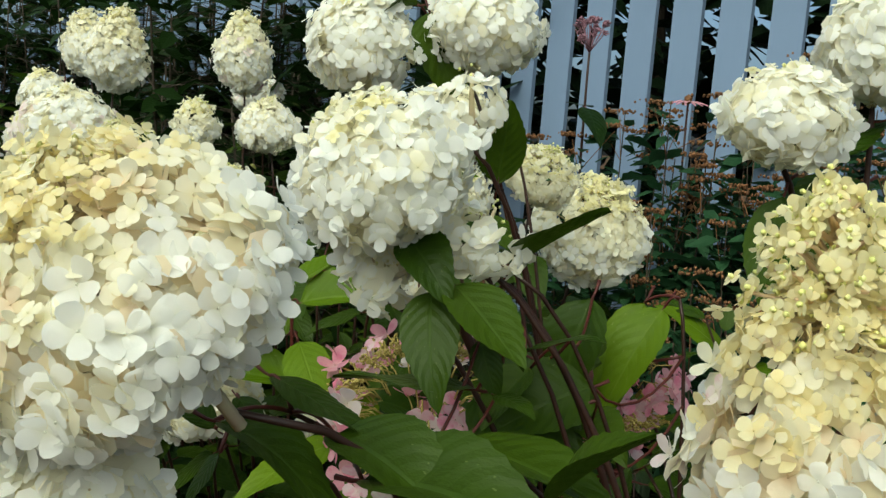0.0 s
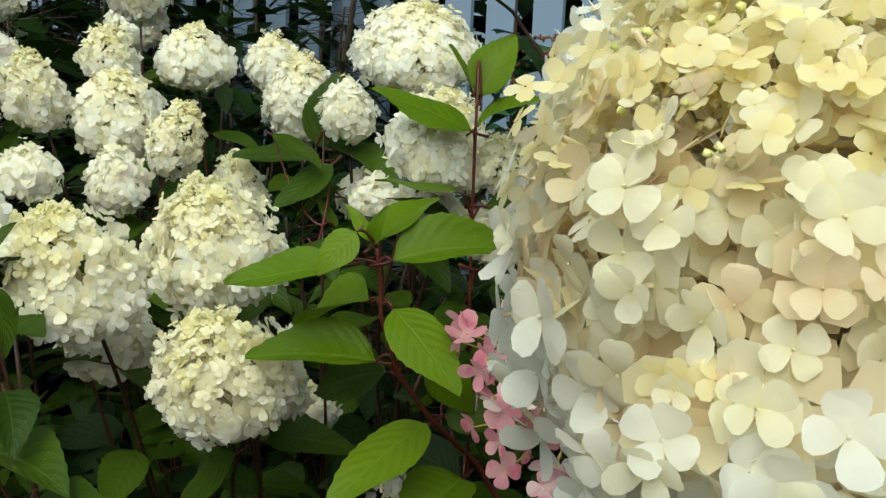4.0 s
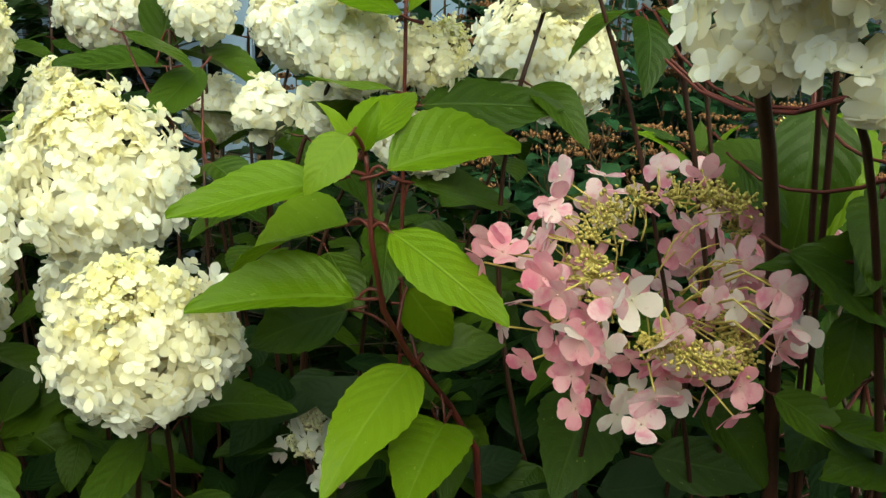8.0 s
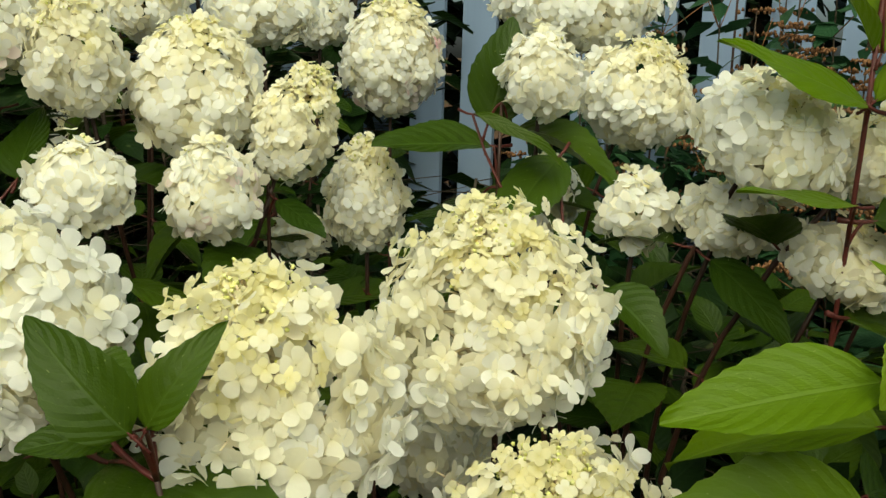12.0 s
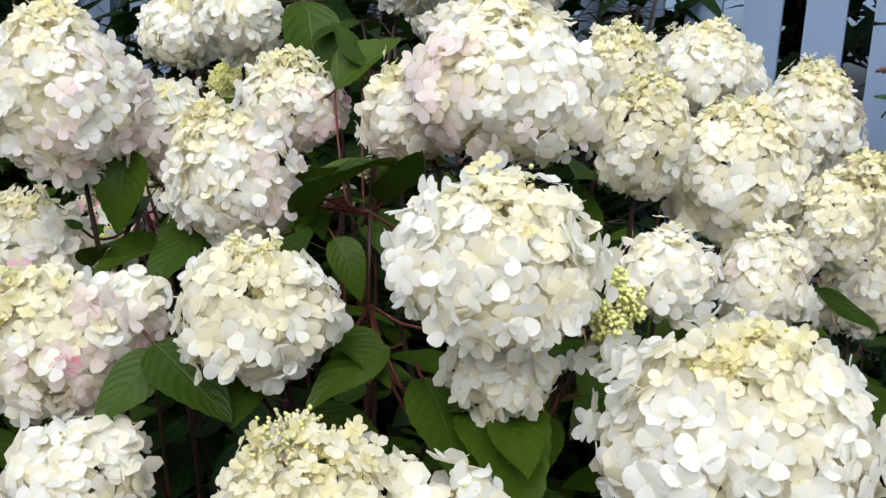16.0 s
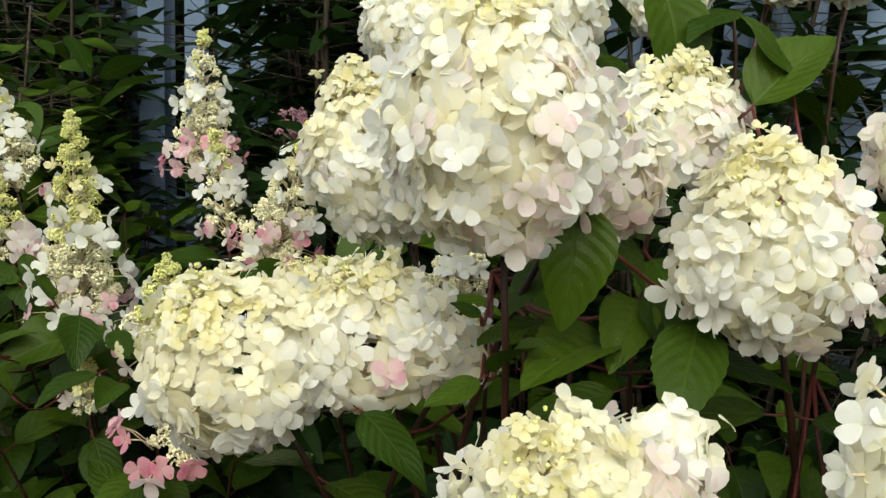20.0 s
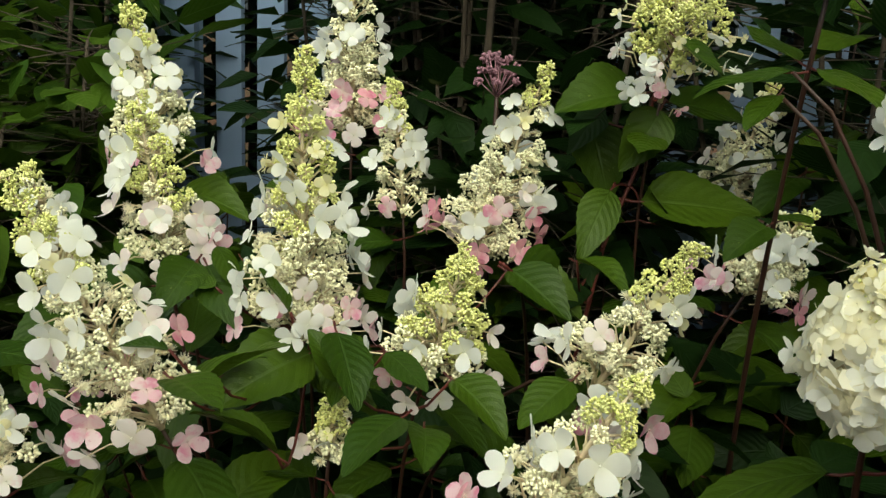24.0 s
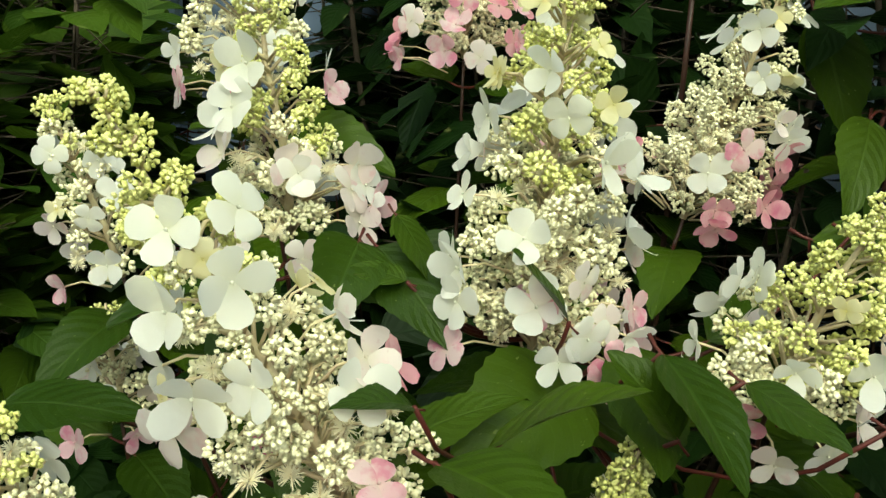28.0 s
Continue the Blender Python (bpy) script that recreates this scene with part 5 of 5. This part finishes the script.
shoot(-0.56, 2.80, 1.30, 0, 0.1, 5, 0.125, LEAF, 0.8, 0.8)
shoot(-0.66, 2.76, 1.10, 0, 0.1, 4, 0.12, LEAF, 0.9, 0.4)
h = branch(-1.42, 2.66, 0.93, 0.0, 0.1, (-1.3, 2.85))
hero(h, (-1.543, 2.507, 0.940), (-1.496, 2.459, 0.995))
hero(h, (-1.501, 2.434, 0.895), (-1.553, 2.447, 0.949))
hero(h, (-1.429, 2.515, 0.974), (-1.429, 2.439, 0.937))
hero(h, (-1.343, 2.431, 0.950), (-1.315, 2.371, 0.932))
hero(h, (-1.399, 2.404, 0.931), (-1.466, 2.361, 0.920))
hero(h, (-1.386, 2.494, 0.958), (-1.364, 2.437, 0.940))
hero(h, (-1.375, 2.412, 0.915), (-1.394, 2.353, 0.913))
hero(h, (-1.582, 2.508, 0.971), (-1.616, 2.504, 0.989))
hero(h, (-1.583, 2.482, 0.955), (-1.552, 2.404, 0.955))
hero(h, (-1.232, 2.409, 0.947), (-1.295, 2.382, 0.919))
hero(h, (-1.227, 2.568, 1.012), (-1.194, 2.492, 0.983))
hero(h, (-1.465, 2.554, 0.983), (-1.490, 2.575, 1.023))
hero(h, (-1.560, 2.580, 0.911), (-1.514, 2.548, 0.955))
hero(h, (-1.542, 2.574, 0.921), (-1.572, 2.559, 0.899))
hero(h, (-1.518, 2.686, 1.021), (-1.500, 2.644, 0.988))
hero(h, (-1.523, 2.654, 0.984), (-1.554, 2.674, 1.000))
hero(h, (-1.426, 2.497, 0.928), (-1.450, 2.523, 0.976))
hero(h, (-1.766, 2.767, 0.890), (-1.701, 2.698, 0.920))
hero(h, (-1.399, 2.579, 0.952), (-1.433, 2.492, 0.911), LEAF, (-0.2, -0.85, 0.45), 1.0)
hero(h, (-1.435, 2.588, 0.928), (-1.535, 2.548, 0.905), LEAF, (-0.2, -0.6, 0.75), 1.1)
hero(h, (-1.314, 2.603, 0.932), (-1.251, 2.605, 0.961), LEAF, (-0.2, -0.6, 0.7), 1.0)
hero(h, (-1.527, 2.696, 0.997), (-1.516, 2.614, 0.967), LEAF, (-0.2, -0.8, 0.5), 1.0)
hero(h, (-1.538, 2.702, 1.001), (-1.579, 2.644, 0.972), LEAF, (-0.2, -0.8, 0.5), 1.0)
hero(h, (-1.486, 2.722, 0.996), (-1.471, 2.685, 0.968), LEAF, (-0.2, -0.6, 0.7), 1.1)
h = branch(-0.86, 1.80, 1.20, 0.0, 0.1, (-0.75, 2.05))
hero(h, (-0.909, 1.705, 1.191), (-0.866, 1.644, 1.259))
hero(h, (-0.841, 1.691, 1.209), (-0.821, 1.632, 1.262))
hero(h, (-0.899, 1.727, 1.208), (-0.914, 1.686, 1.194))
hero(h, (-1.030, 1.616, 1.108), (-0.981, 1.554, 1.071))
hero(h, (-1.025, 1.614, 1.104), (-1.065, 1.573, 1.059))
hero(h, (-0.954, 1.614, 1.093), (-0.970, 1.568, 1.056))
hero(h, (-0.852, 1.570, 1.114), (-0.918, 1.543, 1.103))
hero(h, (-0.998, 1.747, 1.177), (-1.042, 1.689, 1.144))
hero(h, (-1.062, 1.798, 1.242), (-1.073, 1.766, 1.173))
hero(h, (-0.879, 2.055, 1.406), (-0.863, 1.980, 1.314))
hero(h, (-0.812, 2.033, 1.383), (-0.876, 1.995, 1.371))
hero(h, (-0.885, 1.676, 1.182), (-0.863, 1.642, 1.145))
hero(h, (-0.797, 1.530, 1.095), (-0.766, 1.496, 1.071))
h = branch(-1.06, 1.95, 1.16, 0.0, 0.1, (-0.95, 2.15))
hero(h, (-0.999, 1.819, 1.171), (-1.036, 1.781, 1.140))
hero(h, (-0.992, 1.818, 1.175), (-0.990, 1.754, 1.129))
hero(h, (-1.018, 1.819, 1.143), (-1.092, 1.786, 1.134))
hero(h, (-1.043, 1.869, 1.141), (-1.101, 1.852, 1.132))
hero(h, (-1.182, 1.856, 1.085), (-1.155, 1.801, 1.067))
hero(h, (-1.025, 1.839, 1.226), (-0.998, 1.802, 1.191))
hero(h, (-1.047, 1.879, 1.186), (-1.078, 1.860, 1.149))
hero(h, (-0.970, 1.784, 1.144), (-0.938, 1.730, 1.135))
hero(h, (-1.108, 1.832, 1.157), (-1.125, 1.841, 1.168))
hero(h, (-1.100, 1.820, 1.121), (-1.087, 1.792, 1.160))
hero(h, (-1.109, 1.823, 1.117), (-1.148, 1.813, 1.103))
hero(h, (-1.127, 2.293, 1.237), (-1.196, 2.317, 1.233))
hero(h, (-1.138, 2.293, 1.220), (-1.176, 2.280, 1.194))
h = branch(-0.185, 1.640, 1.24, 0.0, 0.0, (-0.14, 1.74))
hero(h, (-0.189, 1.647, 1.195), (-0.319, 1.652, 1.195))
hero(h, (-0.195, 1.653, 1.215), (-0.163, 1.645, 1.327))
hero(h, (-0.172, 1.645, 1.211), (-0.078, 1.560, 1.188))
hero(h, (-0.197, 1.658, 1.136), (-0.281, 1.656, 1.112))
hero(h, (-0.156, 1.647, 1.138), (-0.058, 1.596, 1.129))
h = branch(-0.430, 1.66, 1.21, 0.0, 0.0, (-0.36, 1.80))
hero(h, (-0.438, 1.657, 1.189), (-0.397, 1.613, 1.176))
hero(h, (-0.424, 1.644, 1.142), (-0.385, 1.597, 1.113))
h = branch(-0.85, 1.70, 1.20, 0.0, 0.1, (-0.72, 1.95))
hero(h, (-0.783, 1.488, 1.090), (-0.789, 1.422, 1.072))
hero(h, (-0.676, 1.739, 1.224), (-0.759, 1.706, 1.208))
hero(h, (-0.662, 1.669, 1.161), (-0.643, 1.730, 1.225))
hero(h, (-0.910, 1.763, 1.217), (-0.830, 1.696, 1.247))
hero(h, (-0.910, 1.760, 1.201), (-0.893, 1.700, 1.184))
hero(h, (-0.856, 1.923, 1.301), (-0.790, 1.919, 1.366))
hero(h, (-0.826, 1.921, 1.327), (-0.851, 1.938, 1.381))
hero(h, (-0.817, 1.513, 1.082), (-0.787, 1.472, 1.129))
hero(h, (-0.832, 1.541, 1.099), (-0.819, 1.448, 1.071))
hero(h, (-0.899, 1.604, 1.118), (-0.857, 1.547, 1.098))
h = branch(-0.20, 1.45, 1.12, 0.0, 0.1, (-0.12, 1.60))
hero(h, (-0.223, 1.344, 1.114), (-0.200, 1.285, 1.092))
hero(h, (-0.181, 1.471, 1.114), (-0.198, 1.489, 1.160))
hero(h, (-0.265, 1.524, 1.237), (-0.204, 1.457, 1.220))
hero(h, (-0.184, 1.502, 1.201), (-0.263, 1.456, 1.139))
h = branch(-0.50, 1.05, 1.08, 0.0, 0.1, (-0.34, 1.30))
hero(h, (-0.515, 1.040, 1.123), (-0.489, 1.007, 1.080))
hero(h, (-0.503, 1.023, 1.035), (-0.479, 0.964, 1.015))
hero(h, (-0.521, 1.019, 0.984), (-0.447, 0.954, 0.998))
hero(h, (-0.481, 1.003, 0.937), (-0.428, 0.947, 0.974))
h = branch(0.03, 0.66, 1.12, -0.5, 0.2, (0.36, 0.80))
hero(h, (-0.038, 0.619, 1.119), (0.079, 0.551, 1.115))
hero(h, (0.023, 0.662, 1.124), (0.132, 0.595, 1.118))
hero(h, (0.243, 0.973, 1.008), (0.293, 0.923, 1.068))
hero(h, (0.242, 1.137, 1.093), (0.279, 1.088, 1.139))
h = branch(0.432, 1.312, 1.10, -0.1, 0.0, (0.46, 1.40), TWIG)
hero(h, (0.425, 1.313, 1.070), (0.344, 1.315, 1.147), FRESH)
hero(h, (0.425, 1.313, 1.070), (0.448, 1.301, 1.147), FRESH)
hero(h, (0.433, 1.313, 1.078), (0.526, 1.265, 1.113), FRESH)
hero(h, (0.427, 1.308, 1.038), (0.500, 1.263, 1.076), FRESH)
hero(h, (0.432, 1.208, 1.055), (0.525, 1.148, 1.081))
hero(h, (0.430, 1.003, 1.042), (0.338, 0.997, 1.060))
shoot(0.60, 1.30, 1.06, 0, 0.1, 4, 0.11, LEAF, 1.0, 0.8)
lacy(0.584, 1.298, 1.114, 0.06, 0.07, 0, 0.2, 0.02, 6, 0, 1.0, 0, 0.0, leaves=2, label="small young yellow-green hydrangea bud cluster")
g = random.Random(77)
for k in range(121):
    a, b = -0.15 + 4.05 * ((k * 0.618034) % 1.0), 0.34 + 1.0 * g.random() ** 0.8
    top = min(1.04, 0.58 + 0.48 * (b - 0.3)) - 0.14 * g.random()
    p = bed(a, b, top)
    shoot(p.x, p.y, p.z, g.uniform(-0.25, 0.25), g.uniform(0, 0.3), 4, g.uniform(0.09, 0.125), LEAF, 1.35, g.uniform(0.1, 3), seed=500 + k)
# inner hydrangea leaves use a darkened leaf colour in place of shade
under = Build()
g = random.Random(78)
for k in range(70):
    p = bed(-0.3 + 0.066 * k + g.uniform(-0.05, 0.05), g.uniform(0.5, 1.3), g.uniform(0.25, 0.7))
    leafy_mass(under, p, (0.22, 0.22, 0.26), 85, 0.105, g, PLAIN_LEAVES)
tagged(new("hydrangea_undergrowth", under.mesh("hydrangea_undergrowth", [SHADED])), "hydrangea leaves deep inside the shrubs, with shade put into their leaf colour", "foliage", kind="stuff")
